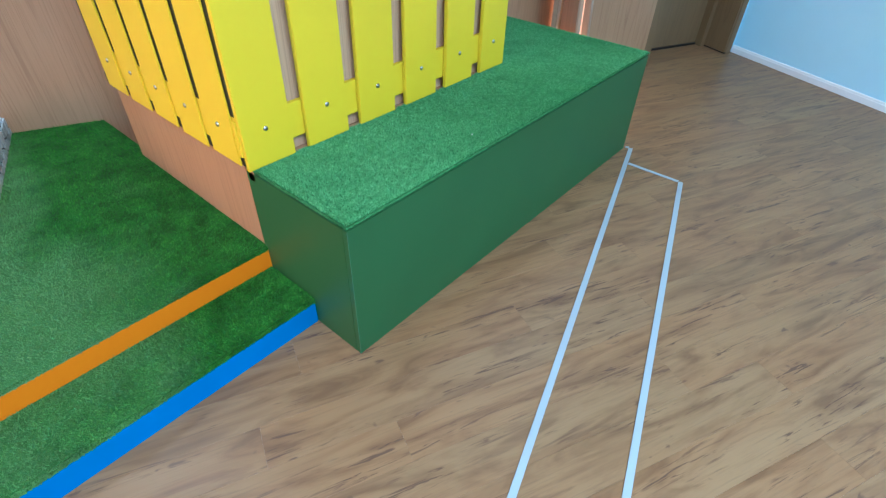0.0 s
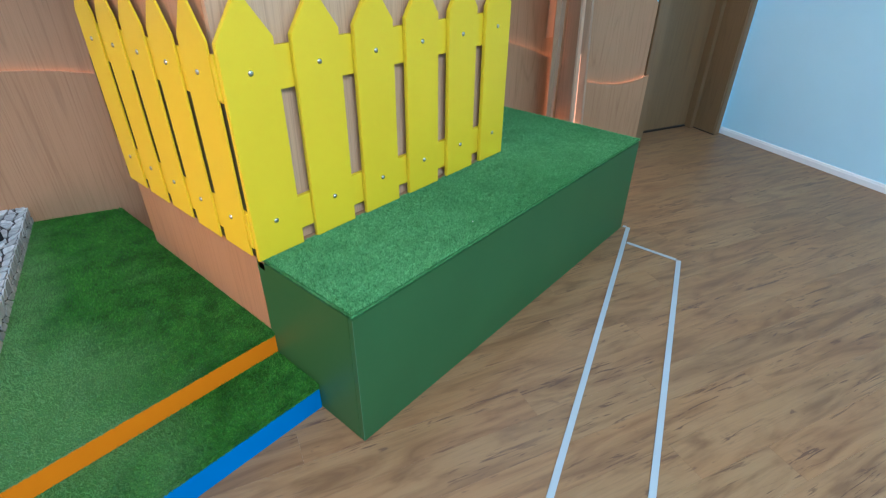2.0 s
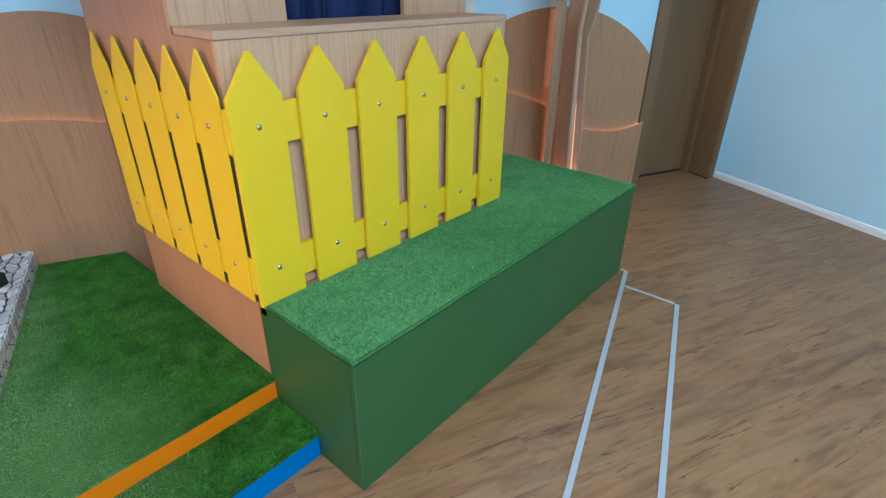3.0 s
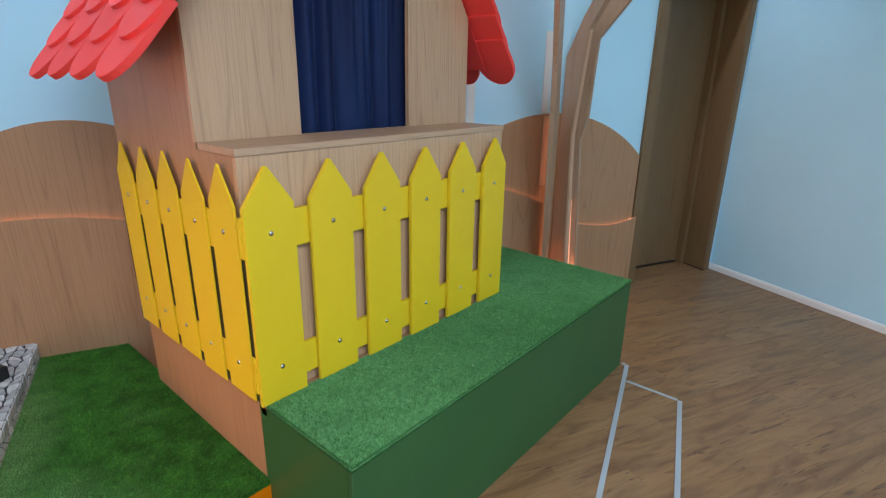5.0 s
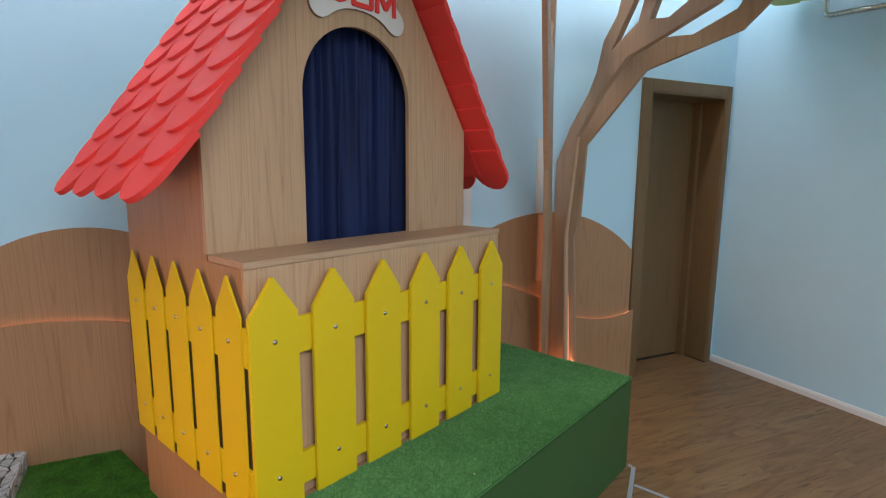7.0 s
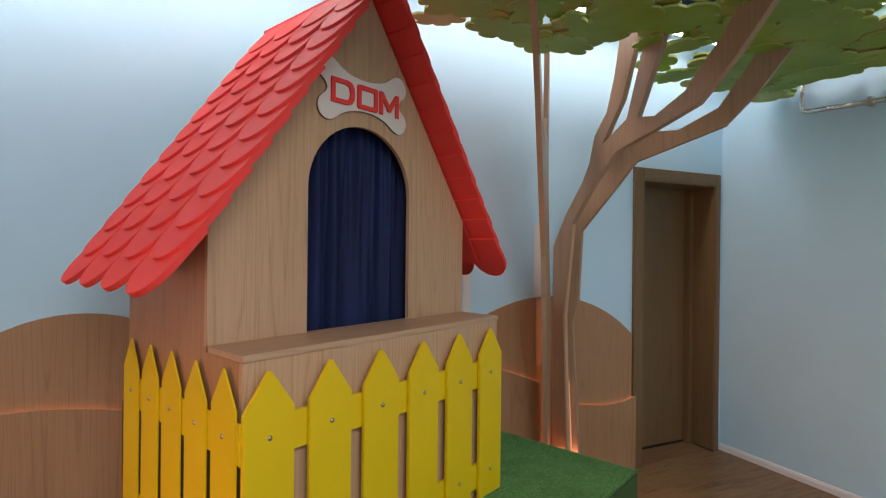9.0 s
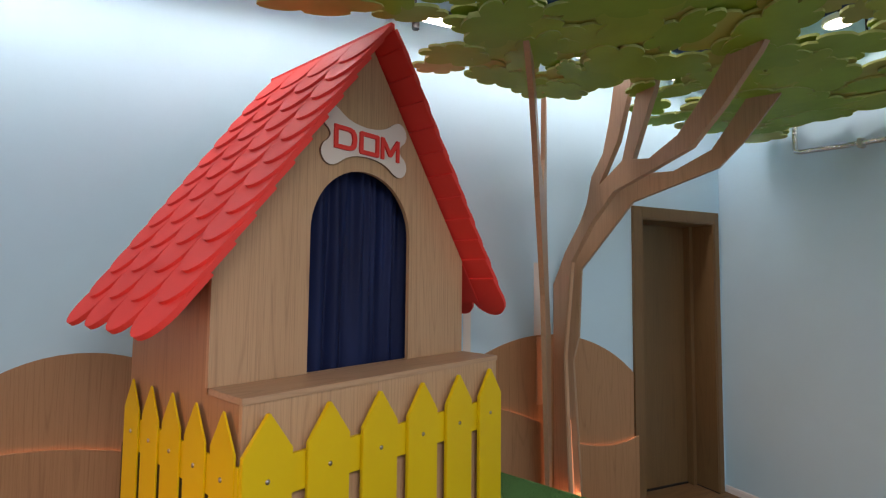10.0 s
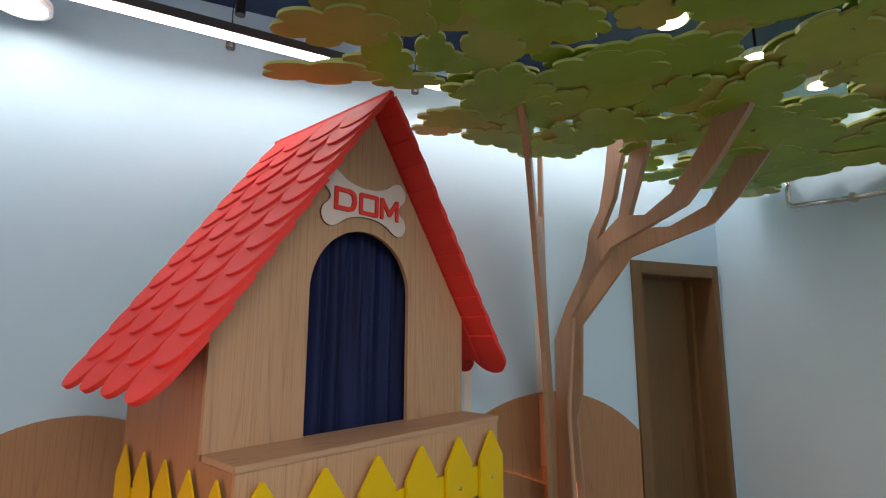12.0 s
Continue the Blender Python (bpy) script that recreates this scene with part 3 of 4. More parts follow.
def build_curtain():
    t = thing("curtain", (0.6, 0.70, 1.24), label="dark navy blue cloth curtain in soft folds behind the arched window", category="curtain")
    bm = bmesh.new()
    nx, nz = 150, 40
    rows = []
    for j in range(nz + 1):
        v = j / nz
        row = []
        for i in range(nx + 1):
            u = i / nx
            x = 0.27 + 0.67 * u
            # broad folds that hang from finer gathers at the head
            run = 5.6 * u + 0.55 * noise.noise((u * 3.4, 0.35 * v, 4.0)) + 0.1
            broad = 0.052 * (0.62 - abs(math.sin(math.pi * run)) ** 0.75) * (1.0 + 0.5 * noise.noise((u * 5, 0.4 * v, 7.0))) * (1 - 0.5 * v * v)
            fine = 0.015 * v * math.sin(2 * math.pi * (13.0 * u + 0.5 * math.sin(9 * u)) + 1.0)
            pinch = -0.02 * math.exp(-((u - 0.56) / 0.02) ** 2) * max(0.0, v - 0.45)
            y = 0.722 + broad + fine + pinch + 0.006 * noise.noise((x * 7, v * 2.2, 2.0))
            row.append(bm.verts.new((x, y, 1.1895 + (min(2.104, under(x) - 0.035) - 1.1895) * v)))
        rows.append(row)
    for a, b in zip(rows, rows[1:]):
        for i in range(nx):
            bm.faces.new((a[i], a[i + 1], b[i + 1], b[i]))
    cloth = part("cloth", bm, CLOTH, t, smooth=True)
    s = cloth.modifiers.new("thick", "SOLIDIFY")
    s.thickness = 0.002
    part("rod", rod((0.335, 0.722, 2.112), (0.885, 0.722, 2.112), 0.008), STEEL, t)


build_curtain()


def build_sign():
    t = thing("bone_sign", (0.6, 0.62, 2.12), label="white bone-shaped sign with raised red letters on the gable", category="sign")
    y = HY1 - 0.0005
    # a bone: two lobed ends and a waist
    rows = [(-0.175, 0.0), (-0.187, 0.022), (-0.212, 0.040), (-0.222, 0.072), (-0.208, 0.104), (-0.178, 0.119), (-0.145, 0.108), (-0.108, 0.080), (-0.06, 0.064), (0.0, 0.058)]
    top = rows + [(-x, z) for x, z in reversed(rows[:-1])]
    low = [(x, -z) for x, z in reversed(top)][1:-1]
    ring = top + low
    # round the outline off
    for _ in range(2):
        ring = [q for i, p in enumerate(ring) for n in (ring[(i + 1) % len(ring)],) for q in ((0.75 * p[0] + 0.25 * n[0], 0.75 * p[1] + 0.25 * n[1]), (0.25 * p[0] + 0.75 * n[0], 0.25 * p[1] + 0.75 * n[1]))]
    lean = upright((0.593, y, 2.119)) @ pose(0, 0, 0, 0, 0, 0.6)
    part("board", prism(ring[::-1], 0, 0.012, lean, 0.0008, 1), (BONE, BONE_EDGE), t, "white painted bone-shaped board with a raw edge")
    d = 0.0165  # stroke
    letters = {
        "D": ([(0, 0), (0.072, 0), (0.092, 0.006), (0.103, 0.02), (0.107, 0.045), (0.103, 0.07), (0.092, 0.084), (0.072, 0.09), (0, 0.09)],
              [(d, d), (0.068, d), (0.082, 0.023), (0.088, 0.045), (0.082, 0.067), (0.068, 0.09 - d), (d, 0.09 - d)]),
        "O": ([(0.006, 0), (0.094, 0), (0.1, 0.006), (0.1, 0.084), (0.094, 0.09), (0.006, 0.09), (0, 0.084), (0, 0.006)],
              [(d, d), (0.1 - d, d), (0.1 - d, 0.09 - d), (d, 0.09 - d)]),
        "M": ([(0, 0), (d, 0), (d, 0.058), (0.051 - 0.007, 0.016), (0.051 + 0.007, 0.016), (0.102 - d, 0.058), (0.102 - d, 0), (0.102, 0), (0.102, 0.09), (0.102 - d, 0.09), (0.051, 0.04), (d, 0.09), (0, 0.09)], None),
    }
    for ch, x in (("D", 0.431), ("O", 0.5525), ("M", 0.664)):
        outer, inner = letters[ch]
        part("letter", prism(outer, 0.0125, 0.021, upright((x - 0.002, y, 2.067)), 0.0 if inner else 0.0008, 0, [inner] if inner else ()), RED, t, "raised red letter " + ch)


build_sign()


# ---- picket fences ----
def picket(w, h, shoulder):
    return [(-w / 2, 0), (w / 2, 0), (w / 2, shoulder), (0.004, h), (-0.004, h), (-w / 2, shoulder)]


def bolt_mesh():
    bm = bmesh.new()
    bmesh.ops.create_uvsphere(bm, u_segments=12, v_segments=6, radius=0.0078)
    bmesh.ops.transform(bm, verts=bm.verts, matrix=Matrix.Diagonal((1, 1, 0.55, 1)))
    me = mesh_of("bolt", bm, STEEL)
    me.polygons.foreach_set("use_smooth", [True] * len(me.polygons))
    return me


def fence(label, base, centres, w, zb, tip, shoulder, rails, r0, r1, bolts, thick=0.016, shaded=False):
    """A run of pointed boards on two rails. base: x along the run, y up, z towards the viewer; its plane is the boards' back."""
    t = thing("picket_fence", label=label, category="fence", group="yellow picket fences", base=Matrix.Translation(base @ Vector(((r0 + r1) / 2, zb, 0))))
    me_b = bolt_mesh()
    for a, b in rails:
        part("rail", block(r0, r1, a, b, -0.0005 - thick, -0.0005, 0.001, base), YELLOW, t)
    # black strips painted as the shade in the gaps between the boards
    if shaded:
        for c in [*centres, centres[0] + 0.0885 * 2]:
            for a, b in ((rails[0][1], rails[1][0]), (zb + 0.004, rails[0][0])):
                part("gap_shade", block(c - 0.0885 - 0.02, min(c - 0.0885 + 0.02, r1), a, b, -0.004, -0.001, 0, base), BLACK, t, "black strip for the shade in the gap")
    for c in centres:
        dx, dz = random.uniform(-0.002, 0.002), random.uniform(-0.002, 0.002)
        p = part("picket", prism([(c + dx + x, zb + dz + y) for x, y in picket(w, tip - zb, shoulder - zb)], 0, thick, base, min(0.002, thick / 3)), YELLOW, t)
        for z in bolts:
            b = new("bolt", me_b)
            b.parent = p
            b.matrix_basis = WORLD_OF[t].inverted() @ base @ pose(c + random.uniform(-0.003, 0.003), z + random.uniform(-0.003, 0.003), thick + 0.0005)


fence("bright yellow painted picket fence along the playhouse front", upright((0, 0.408, 0)), [0.064 + 0.2104 * i for i in range(6)], 0.157, BOX + 0.002, 1.193, 1.085, ((0.522, 0.628), (0.948, 1.06)), -0.017, 1.192, (1.006, 0.593))
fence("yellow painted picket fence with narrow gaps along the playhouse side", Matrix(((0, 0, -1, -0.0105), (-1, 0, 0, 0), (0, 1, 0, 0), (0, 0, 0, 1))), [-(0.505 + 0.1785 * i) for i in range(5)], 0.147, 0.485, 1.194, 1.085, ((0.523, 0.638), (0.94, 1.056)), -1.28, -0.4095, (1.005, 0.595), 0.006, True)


# ---- the board tree ----
def build_tree():
    t = thing("board_tree", base=ROOM @ pose(-1.6, 0, 0), label="indoor tree of brown boards with flat green leaf boards", category="tree")
    sT = -1.6

    def plate(name, phi, outline, thick=0.034, ds=0.0):
        # x outwards from the tree's axis, y up
        m = ROOM @ pose(sT + ds, 0, 0) @ pose(0, 0, 0, 0, 0, -phi) @ pose(0, thick / 2, 0, 90, 0, 0)
        return part(name, prism(outline, 0, thick, m, 0.0015), TRUNK, t)

    # board that stands straight out from the wall, with its three limbs
    plate("trunk_board", 90, [(0.028, 0.002), (0.20, 0.002), (0.178, 0.29), (0.135, 1.12), (0.15, 1.24), (0.21, 1.70), (0.40, 1.925), (0.583, 2.082), (0.846, 2.146), (1.095, 2.212), (1.268, 2.359), (1.438, 2.537), (1.48, 2.60), (1.33, 2.63), (1.207, 2.477), (1.021, 2.29), (0.84, 2.214), (0.729, 2.234), (0.879, 2.554), (0.90, 2.62), (0.775, 2.62), (0.652, 2.241), (0.47, 2.14), (0.621, 2.359), (0.727, 2.66), (0.735, 2.69), (0.599, 2.70), (0.557, 2.496), (0.501, 2.313), (0.404, 2.199), (0.358, 2.04), (0.299, 1.94), (0.151, 1.762), (0.028, 1.56)])
    # board turned towards the door
    plate("trunk_board", 60, [(0.075, 0.002), (0.212, 0.002), (0.19, 0.268), (0.142, 1.083), (0.178, 1.23), (0.198, 1.657), (0.524, 2.062), (0.987, 2.214), (1.123, 2.356), (1.34, 2.65), (1.19, 2.67), (0.951, 2.317), (0.75, 2.22), (0.599, 2.228), (0.45, 2.16), (0.30, 2.0), (0.17, 1.8), (0.075, 1.6)])
    # narrow board that leans into the room, with two limbs
    plate("trunk_board", 130, [(0.075, 0.002), (0.26, 0.002), (0.29, 0.4), (0.50, 1.2), (0.575, 1.5), (0.89, 2.02), (1.02, 2.25), (1.13, 2.41), (1.46, 2.655), (1.36, 2.70), (1.02, 2.45), (0.86, 2.24), (0.66, 2.08), (0.53, 2.26), (0.46, 2.80), (0.38, 2.80), (0.42, 2.2), (0.40, 1.9), (0.25, 1.5), (0.075, 1.2)], 0.026, -0.022)
    # warm strips in the inner corners
    for phi, r in ((101, 0.155), (80, 0.175)):
        m = ROOM @ pose(sT, 0, 0) @ pose(0, 0, 0, 0, 0, -phi)
        part("light_strip", block(r, r + 0.012, -0.006, 0.006, 0.03, 0.27, 0, m), LED_LOW, t, "glowing warm orange LED strip")
    # soft glowing line, added as the light that the low strips throw on the edge
    m = ROOM @ pose(sT, 0, 0) @ pose(0, 0, 0, 0, 0, -81) @ pose(0, 0.004, 0, 90, 0, 0)
    part("light_strip", prism([(0.166, 0.27), (0.14, 0.72), (0.149, 0.72), (0.178, 0.27)][::-1], 0, 0.008, m), EDGE_GLOW, t, "soft glowing line for the light on the trunk edge")
    part("light_strip", block(sT - 0.092, sT - 0.08, -0.056, -0.048, 0.03, 1.22, 0, ROOM), LED, t, "glowing warm orange LED strip")
    # pale bands painted as light: behind the narrow board, on the trunk's front edge
    part("light_band", block(-1.749, -1.698, -0.004, -0.0005, 1.236, 1.70, 0.001, ROOM), BONE, t, "pale strip for the band of light on the wall")
    part("light_band", block(-1.742, -1.695, -0.021, -0.0145, 0.80, 1.225, 0.001, ROOM), LIT_BAND, t, "pale strip for the warm light on the hill panel")
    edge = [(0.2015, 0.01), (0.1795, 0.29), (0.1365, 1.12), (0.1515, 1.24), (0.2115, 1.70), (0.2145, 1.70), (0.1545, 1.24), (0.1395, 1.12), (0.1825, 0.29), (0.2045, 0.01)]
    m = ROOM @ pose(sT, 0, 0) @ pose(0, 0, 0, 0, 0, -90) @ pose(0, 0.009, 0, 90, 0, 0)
    part("edge_band", prism(edge[::-1], 0, 0.018, m), LIT_BAND, t, "pale band for the lit front edge of the trunk")

    def leaf_mesh(face):
        """A cloud-shaped board: round lobes that meet in sharp notches."""
        n = random.choice((5, 6, 7))
        ring = []
        a0 = random.uniform(0, 6.28)
        stretch = random.uniform(0.55, 0.8)
        size = [random.uniform(0.75, 1.2) for _ in range(n)]
        for i in range(n):
            for j in range(7):
                f = j / 7
                a = 2 * math.pi * (i + f) / n
                r = (0.70 + 0.30 * math.sin(math.pi * f) ** 0.55) * (size[i] * (1 - f) + size[(i + 1) % n] * f)
                ring.append((0.2 * r * math.cos(a + a0), 0.2 * stretch * r * math.sin(a + a0)))
        bm = prism(ring, 0, 0.012, I4, 0.0, 1)
        return mesh_of("leaf", bm, face, LEAF_EDGE)

    kinds = [leaf_mesh(LEAF) for k in range(12)]
    olives = [leaf_mesh(LEAF_OLIVE) for k in range(8)]
    holes = [(-2.357, 1.728), (-1.891, 1.687), (-1.465, 1.662), (-1.009, 1.589), (-1.579, 0.892), (-1.273, 0.861), (-2.831, 0.988), (-2.161, 0.948), (-2.514, 1.577), (-1.998, 1.977)]
    rng = random.Random(11)

    def rim(s):
        """How near the canopy comes to the back wall."""
        return 0.92 if s < -3.0 else 0.56 if s < -1.9 else 0.78 if s < -1.35 else 0.46

    for layer, (z, step) in enumerate(((2.572, 0.25), (2.592, 0.31), (2.611, 0.27))):
        s, col = -3.42 + 0.09 * layer, 0
        while s < -0.2:
            off, line = 0.36 + 0.08 * layer, 0
            while off < 2.3:
                ps, po = s + rng.uniform(-0.08, 0.08), off + rng.uniform(-0.08, 0.08)
                lean = z - 2.58  # the gaps slant away over the thickness of the canopy
                near = min(math.hypot(ps - a - 1.7 * lean, po - b + 1.35 * lean) for a, b in holes)
                k = min(rng.uniform(0.95, 1.25) * (0.8 if po < rim(ps) + 0.2 else 1.0), (near - 0.003) / 0.19)
                if ps < -2.66 and po < 1.5:
                    k = 0
                if po > rim(ps) and ps < -0.2 and k > 0.45:
                    high = z + 0.0022 * ((col + 2 * line) % (2 if layer == 1 else 4))  # neighbours lie over one another
                    m = ROOM @ pose(ps, -po, high, rng.uniform(-0.2, 0.2), rng.uniform(-0.2, 0.2), rng.uniform(0, 360)) @ Matrix.Diagonal((k, k, 1, 1))
                    piece("leaf", rng.choice(olives if layer == 1 else kinds), m, t)
                off, line = off + step, line + 1
            s, col = s + step, col + 1
    # the rim beside the house: place, size, slimness, turn, olive or green, layer
    for i, (ps, po, k, slim, turn, olive, layer) in enumerate((
        (-3.33, 0.95, 1.08, 0.62, -22, 1, 0),
        (-3.18, 1.06, 0.85, 0.75, -30, 1, 1),
        (-2.99, 1, 0.75, 0.55, -25, 1, 2),
        (-3.12, 1.15, 0.9, 0.8, 60, 0, 0),
        (-3.35, 1.27, 1, 0.85, -28, 1, 0),
        (-3.27, 1.39, 0.95, 0.9, 10, 1, 1),
        (-2.99, 1.24, 0.7, 0.9, 70, 0, 1),
        (-2.86, 1.21, 0.9, 0.7, -30, 0, 2),
        (-3.04, 1.48, 1.15, 0.75, -25, 1, 2),
        (-3.17, 1.46, 0.8, 0.8, 40, 1, 0),
        (-2.81, 1.39, 0.8, 0.95, 50, 1, 1),
        (-2.83, 1.56, 0.95, 0.8, 0, 0, 0),
        (-2.72, 0.8, 0.75, 1.0, -20, 0, 0),
        (-2.70, 0.61, 0.6, 0.95, -25, 1, 1),
        (-2.68, 1.03, 0.95, 0.8, -15, 0, 2),
        (-2.71, 1.22, 0.9, 0.8, 20, 0, 1),
        (-2.42, 0.7, 0.6, 1.0, 10, 1, 2),
    )):
        piece("leaf", (olives if olive else kinds)[(5 * i + 2) % 8], ROOM @ pose(ps, -po, 2.570 + 0.008 * layer + 0.0018 * (i % 4), 0, 0, turn) @ Matrix.Diagonal((k, k * slim, 1, 1)), t)


build_tree()


# ---- lamps ----
def build_lamps():
    def bar(s0, s1, off, z, skew=0.0, group="linear lamps"):
        m = ROOM @ pose((s0 + s1) / 2, -off, z, 0, 0, skew)
        h = (s1 - s0) / 2
        t = thing("linear_lamp", base=m, label="long white linear lamp hung below the navy ceiling", category="lamp", group=group)
        part("housing", block(-h, h, -0.03, 0.03, 0.012, 0.06, 0.003, m), GREY, t, "dark grey lamp housing")
        part("diffuser", block(0.002 - h, h - 0.002, -0.028, 0.028, -0.004, 0.012, 0.004, m), TUBE, t, "glowing white diffuser")
        for x in (0.2 - h, h - 0.2):
            part("wire", rod(m @ Vector((x, 0, 0.058)), m @ Vector((x, 0, HIGH - z)), 0.002, 6), STEEL, t)

    bar(-5.25, -3.03, 0.36, 2.995, 4.5)
    for s0, off, wide, deep in ((-5.4, 2.6, 1.4, 1.0), (-3.4, 4.4, 2.0, 2.2), (-1.2, 4.4, 2.0, 2.2)):
        t = thing("panel_lamp", base=ROOM @ pose(s0, -off, 3.12), label="large square white ceiling lamp hung above the room", category="lamp", group="panel lamps")
        part("housing", block(s0 - wide / 2 - 0.02, s0 + wide / 2 + 0.02, -off - deep / 2 - 0.02, -off + deep / 2 + 0.02, 3.12, 3.17, 0.004, ROOM), WHITE_PAINT, t)
        for sx in (-1, 1):
            part("wire", rod(room(s0 + sx * wide * 0.4, off, 3.17), room(s0 + sx * wide * 0.4, off, HIGH), 0.002, 6), STEEL, t)
    bar(-2.96, -0.22, 0.26, 3.0)

    def spot(s, off, z, r=0.04, lit=True):
        t = thing("spot_lamp", base=ROOM @ pose(s, -off, z), label="small cylindrical spot lamp on a ceiling rod", category="lamp", group="spot lamps")
        part("can", rod(room(s, off, z), room(s, off, z + (0.03 if lit else 0.12)), r), WHITE_PAINT if lit else BLACK, t)
        part("stem", rod(room(s, off, z + (0.03 if lit else 0.12)), room(s, off, HIGH), 0.007 if lit else 0.003, 8), BLACK, t)
        if lit:
            part("lens", rod(room(s, off, z - 0.004), room(s, off, z - 0.0005), r * 0.85), SPOT, t, "glowing lens")

    for s, off in ((-1.83, 1.28), (-1.17, 1.22), (-0.57, 1.19), (-0.12, 1.1), (-4.5, 0.2)):
        spot(s, off, 3.0, 0.12 if s < -4 else 0.08)
    for s, off in ((-3.65, 0.24), (-3.62, 0.55), (-2.65, 0.17)):
        spot(s, off, 2.98, 0.022, False)


build_lamps()


# ---- floor tape, conduit, stone ledge ----
def strip(name, p, q, w, h, z, material, label, category):
    p, q = Vector((*p, 0)), Vector((*q, 0))
    a = math.degrees(math.atan2(q.y - p.y, q.x - p.x))
    L = (q - p).length
    ob = part(name, block(-L / 2, L / 2, -w / 2, w / 2, z, z + h, 0.0008, pose(*((p + q) / 2), 0, 0, a)), material)
    return tagged(ob, label, category, "white floor lines")


def build_floor_lines():
    lab = "flat white tape line stuck on the laminate floor"
    strip("floor_line", (1.803, -0.03), (-1.4, -1.006), 0.0205, 0.003, 0.0005, TAPE, lab, "floor tape")
    strip("floor_line", (1.656, -0.346), (-1.2, -1.205), 0.0205, 0.003, 0.0005, TAPE, lab, "floor tape")
    strip("floor_line", (1.652, -0.09), (1.656, -0.334), 0.018, 0.0024, 0.0005, TAPE, "short white tape crossbar on the laminate floor", "floor tape")
    strip("floor_line", (1.80, -0.002), (1.806, -0.02), 0.018, 0.0024, 0.0005, TAPE, "short white tape end on the laminate floor", "floor tape")


build_floor_lines()


def build_conduit():
    t = thing("conduit", base=ROOM @ pose(0, -0.6, 2.5), label="silver foil-wrapped bent pipe fixed along the blue wall", category="pipe")
    cu = bpy.data.curves.new("pipe", "CURVE")
    cu.dimensions, cu.bevel_depth, cu.bevel_resolution = "3D", 0.017, 3
    sp = cu.splines.new("POLY")
    pts = [(0.615, 3.3), (0.613, 2.7), (0.607, 2.515), (0.615, 2.485), (0.645, 2.472), (0.74, 2.467), (0.90, 2.454), (1.15, 2.44), (1.5, 2.43), (3.5, 2.41)]
    sp.points.add(len(pts) - 1)
    for p, (d, z) in zip(sp.points, pts):
        p.co = (*room(-0.03, d, z), 1)
    tmp = bpy.data.objects.new("pipe", cu)
    me = bpy.data.meshes.new_from_object(tmp)
    bpy.data.objects.remove(tmp)
    bm = bmesh.new()
    bm.from_mesh(me)
    part("pipe", bm, FOIL, t, smooth=True)
    for d in (1.0, 2.2):
        part("clip", block(-0.05, -0.001, -d - 0.012, -d + 0.012, 2.42, 2.478, 0.002, ROOM), STEEL, t)


build_conduit()


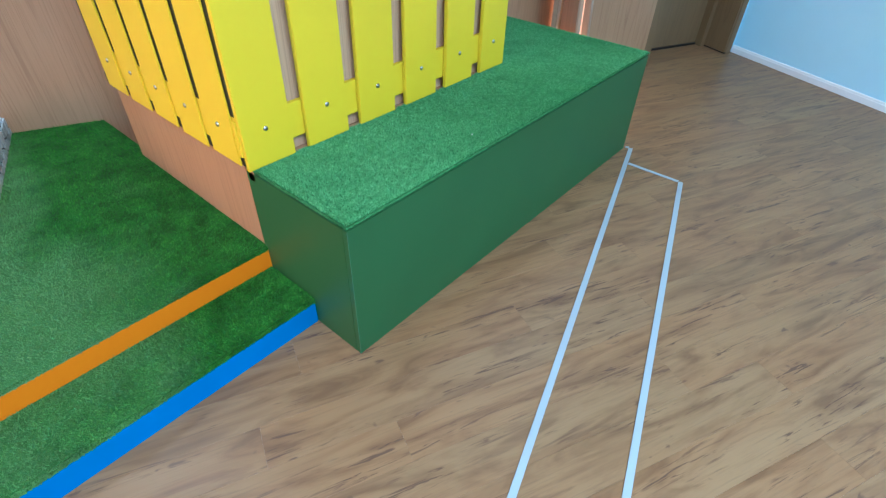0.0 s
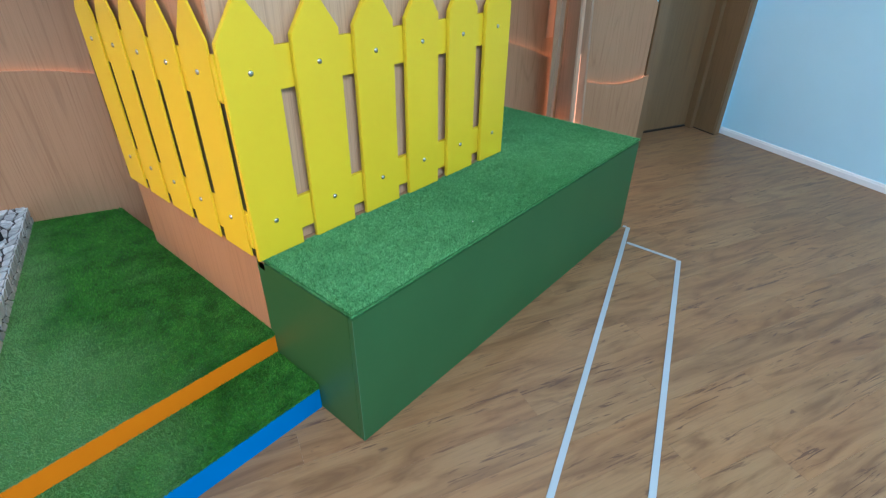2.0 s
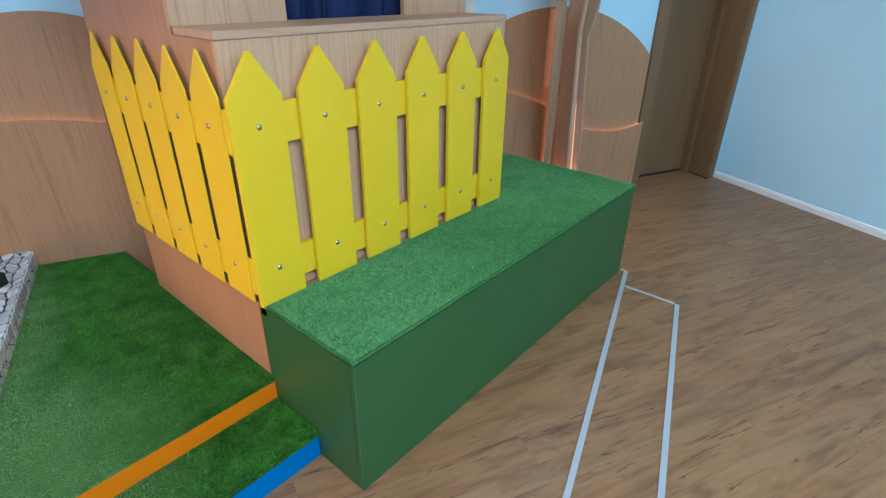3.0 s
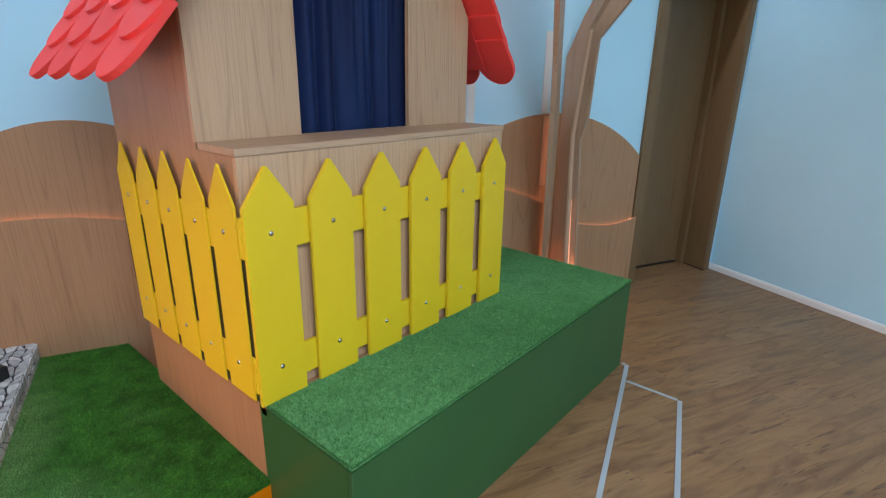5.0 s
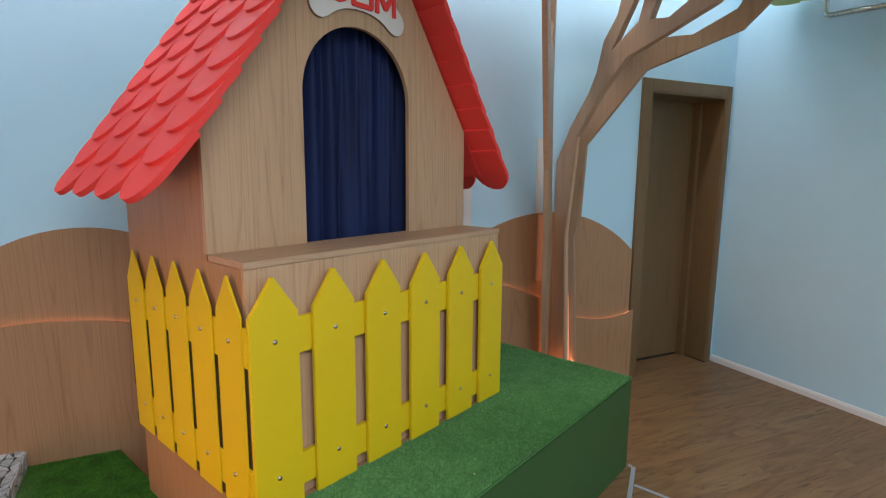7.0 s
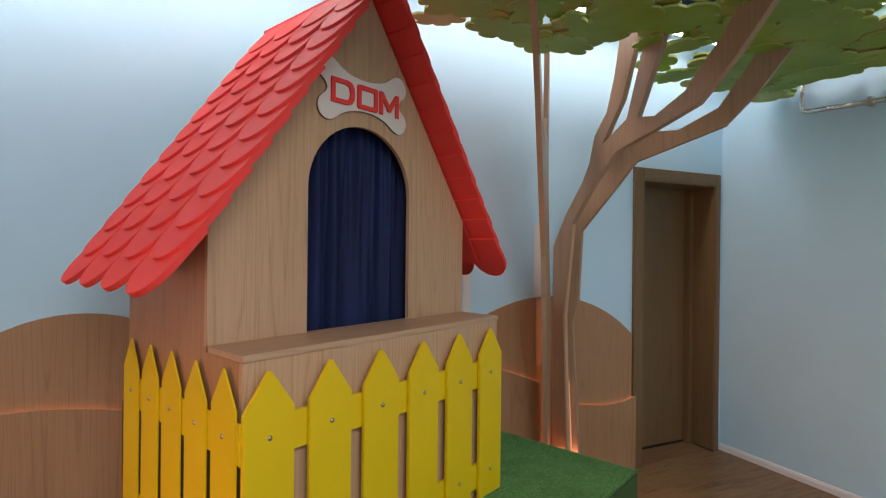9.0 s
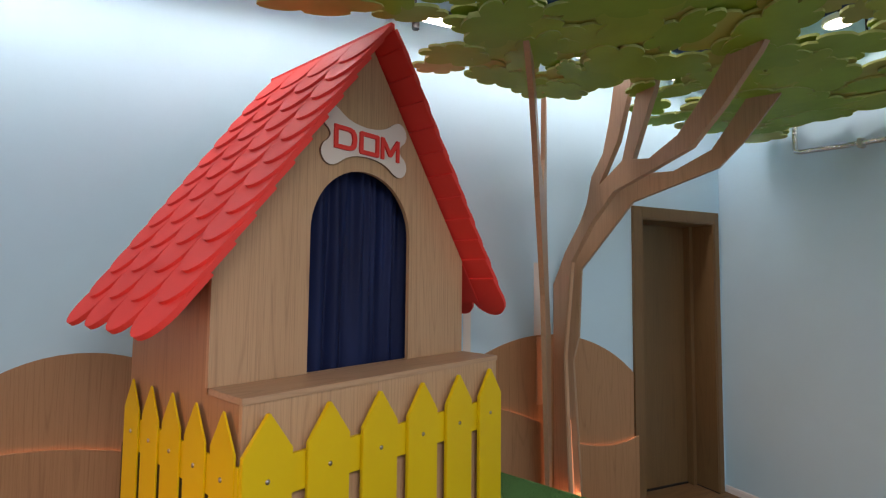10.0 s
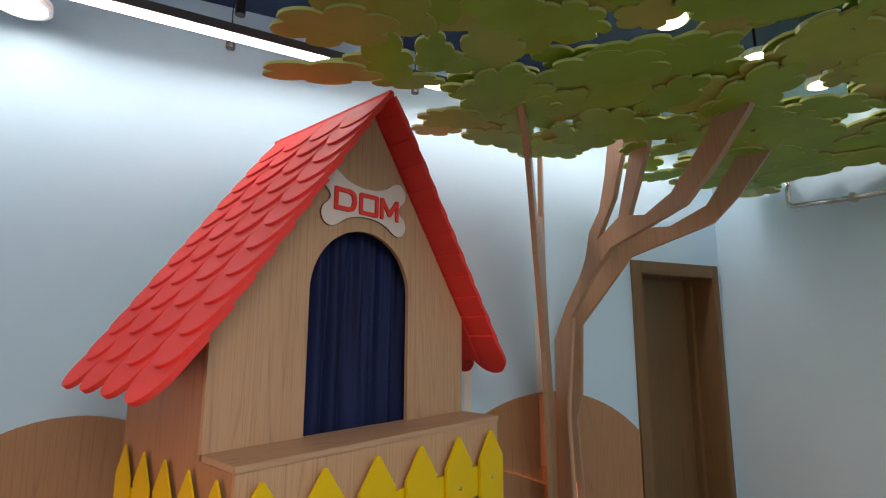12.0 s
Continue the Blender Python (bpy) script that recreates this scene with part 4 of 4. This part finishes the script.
def build_ledge():
    """A low ledge of pale irregular stones with dark joints, and the dark block on it."""
    p0, p1 = Vector((-0.266, 1.94, 0)), Vector((-0.70, 0.75, 0))
    run = (p1 - p0).length
    turn = math.degrees(math.atan2(p1.y - p0.y, p1.x - p0.x))
    base = pose(p0.x, p0.y, 0, 0, 0, turn)  # x along the ledge, towards the front; -y away from the house
    t = thing("stone_ledge", base=base, label="low ledge of pale irregular stones with black joints on the turf", category="ledge")
    wide = 0.62
    part("core", block(0, run, -wide, -0.004, 0.175, 0.256, 0, base), BLACK, t)
    rng = random.Random(5)

    def patch(u0, u1, v0, v1, nu, nv, lay):
        pts = {}
        for i in range(nu + 1):
            for j in range(nv + 1):
                ju = rng.uniform(-0.32, 0.32) if 0 < i < nu else 0
                jv = rng.uniform(-0.32, 0.32) if 0 < j < nv else 0
                shift = 0.5 * (j % 2) if 0 < i < nu else 0
                pts[i, j] = (u0 + (u1 - u0) * (i + ju + shift * 0.8) / nu, v0 + (v1 - v0) * (j + jv) / nv)
        for i in range(nu):
            for j in range(nv):
                quad = [Vector(pts[k]) for k in ((i, j), (i + 1, j), (i + 1, j + 1), (i, j + 1))]
                mid = sum(quad, Vector((0, 0))) / 4
                ring = []
                for a, b in zip(quad, quad[1:] + quad[:1]):
                    for f in (0.16, 0.84):
                        q = a.lerp(b, f)
                        d = (mid - q)
                        ring.append(tuple(q + d.normalized() * 0.0048))
                bm = prism(ring, -0.003, 0.004, lay)
                part("stone", bm, STONE, t)

    patch(0, run, -0.3, 0.0, 24, 8, base @ pose(0, 0, 0.257))
    patch(0, run, 0.178, 0.26, 26, 2, base @ Matrix(((1, 0, 0, 0), (0, 0, 1, -0.003), (0, 1, 0, 0), (0, 0, 0, 1))))
    b = thing("fire_bowl", base=base @ pose(0.35, -0.195, 0.262), label="black square block with a dark round bowl on the stone ledge", category="block")
    m = base @ pose(0.35, -0.195, 0.262, 0, 0, 38)
    part("block", block(-0.11, 0.11, -0.11, 0.11, 0, 0.055, 0.004, m), BLACK, b)
    part("bowl", rod(m @ Vector((0, 0, 0.055)), m @ Vector((0, 0, 0.085)), 0.07, 20), TRUNK, b)


build_ledge()


# ---- laminate floor, plank by plank ----
def build_floor():
    sub = structure("floor", block(LEFT, 0.0, -NEAR, 0.3, -0.12, -0.009, m=ROOM), JOINT, "warm brown wood-look laminate plank floor")
    W, L = 0.127, 1.285
    rng = random.Random(3)
    whole = {}

    def plank(length):
        key = round(length, 3)
        if key not in whole:
            bm = block(-length / 2 + 0.0001, length / 2 - 0.0001, -W / 2 + 0.0001, W / 2 - 0.0001, -0.009, 0, 0)
            top = [e for e in bm.edges if all(v.co.z > -0.001 for v in e.verts)]
            bmesh.ops.bevel(bm, geom=top, offset=0.0002, segments=1, affect="EDGES")
            whole[key] = mesh_of("plank", bm, PLANK)
        return whole[key]

    y = -0.27 + W / 2
    row = 0
    while y - W / 2 < NEAR:
        x = LEFT
        first = (0.3, 0.73, 1.13, 0.52, 0.93)[row % 5] + rng.choice((0, 0.08, -0.06))
        length = first
        while x < -0.001:
            length = min(length, -x)
            if length > 0.02:
                piece("plank", plank(length), ROOM @ pose(x + length / 2, -y, 0), sub)
            x += length
            length = L
        y += W
        row += 1


build_floor()
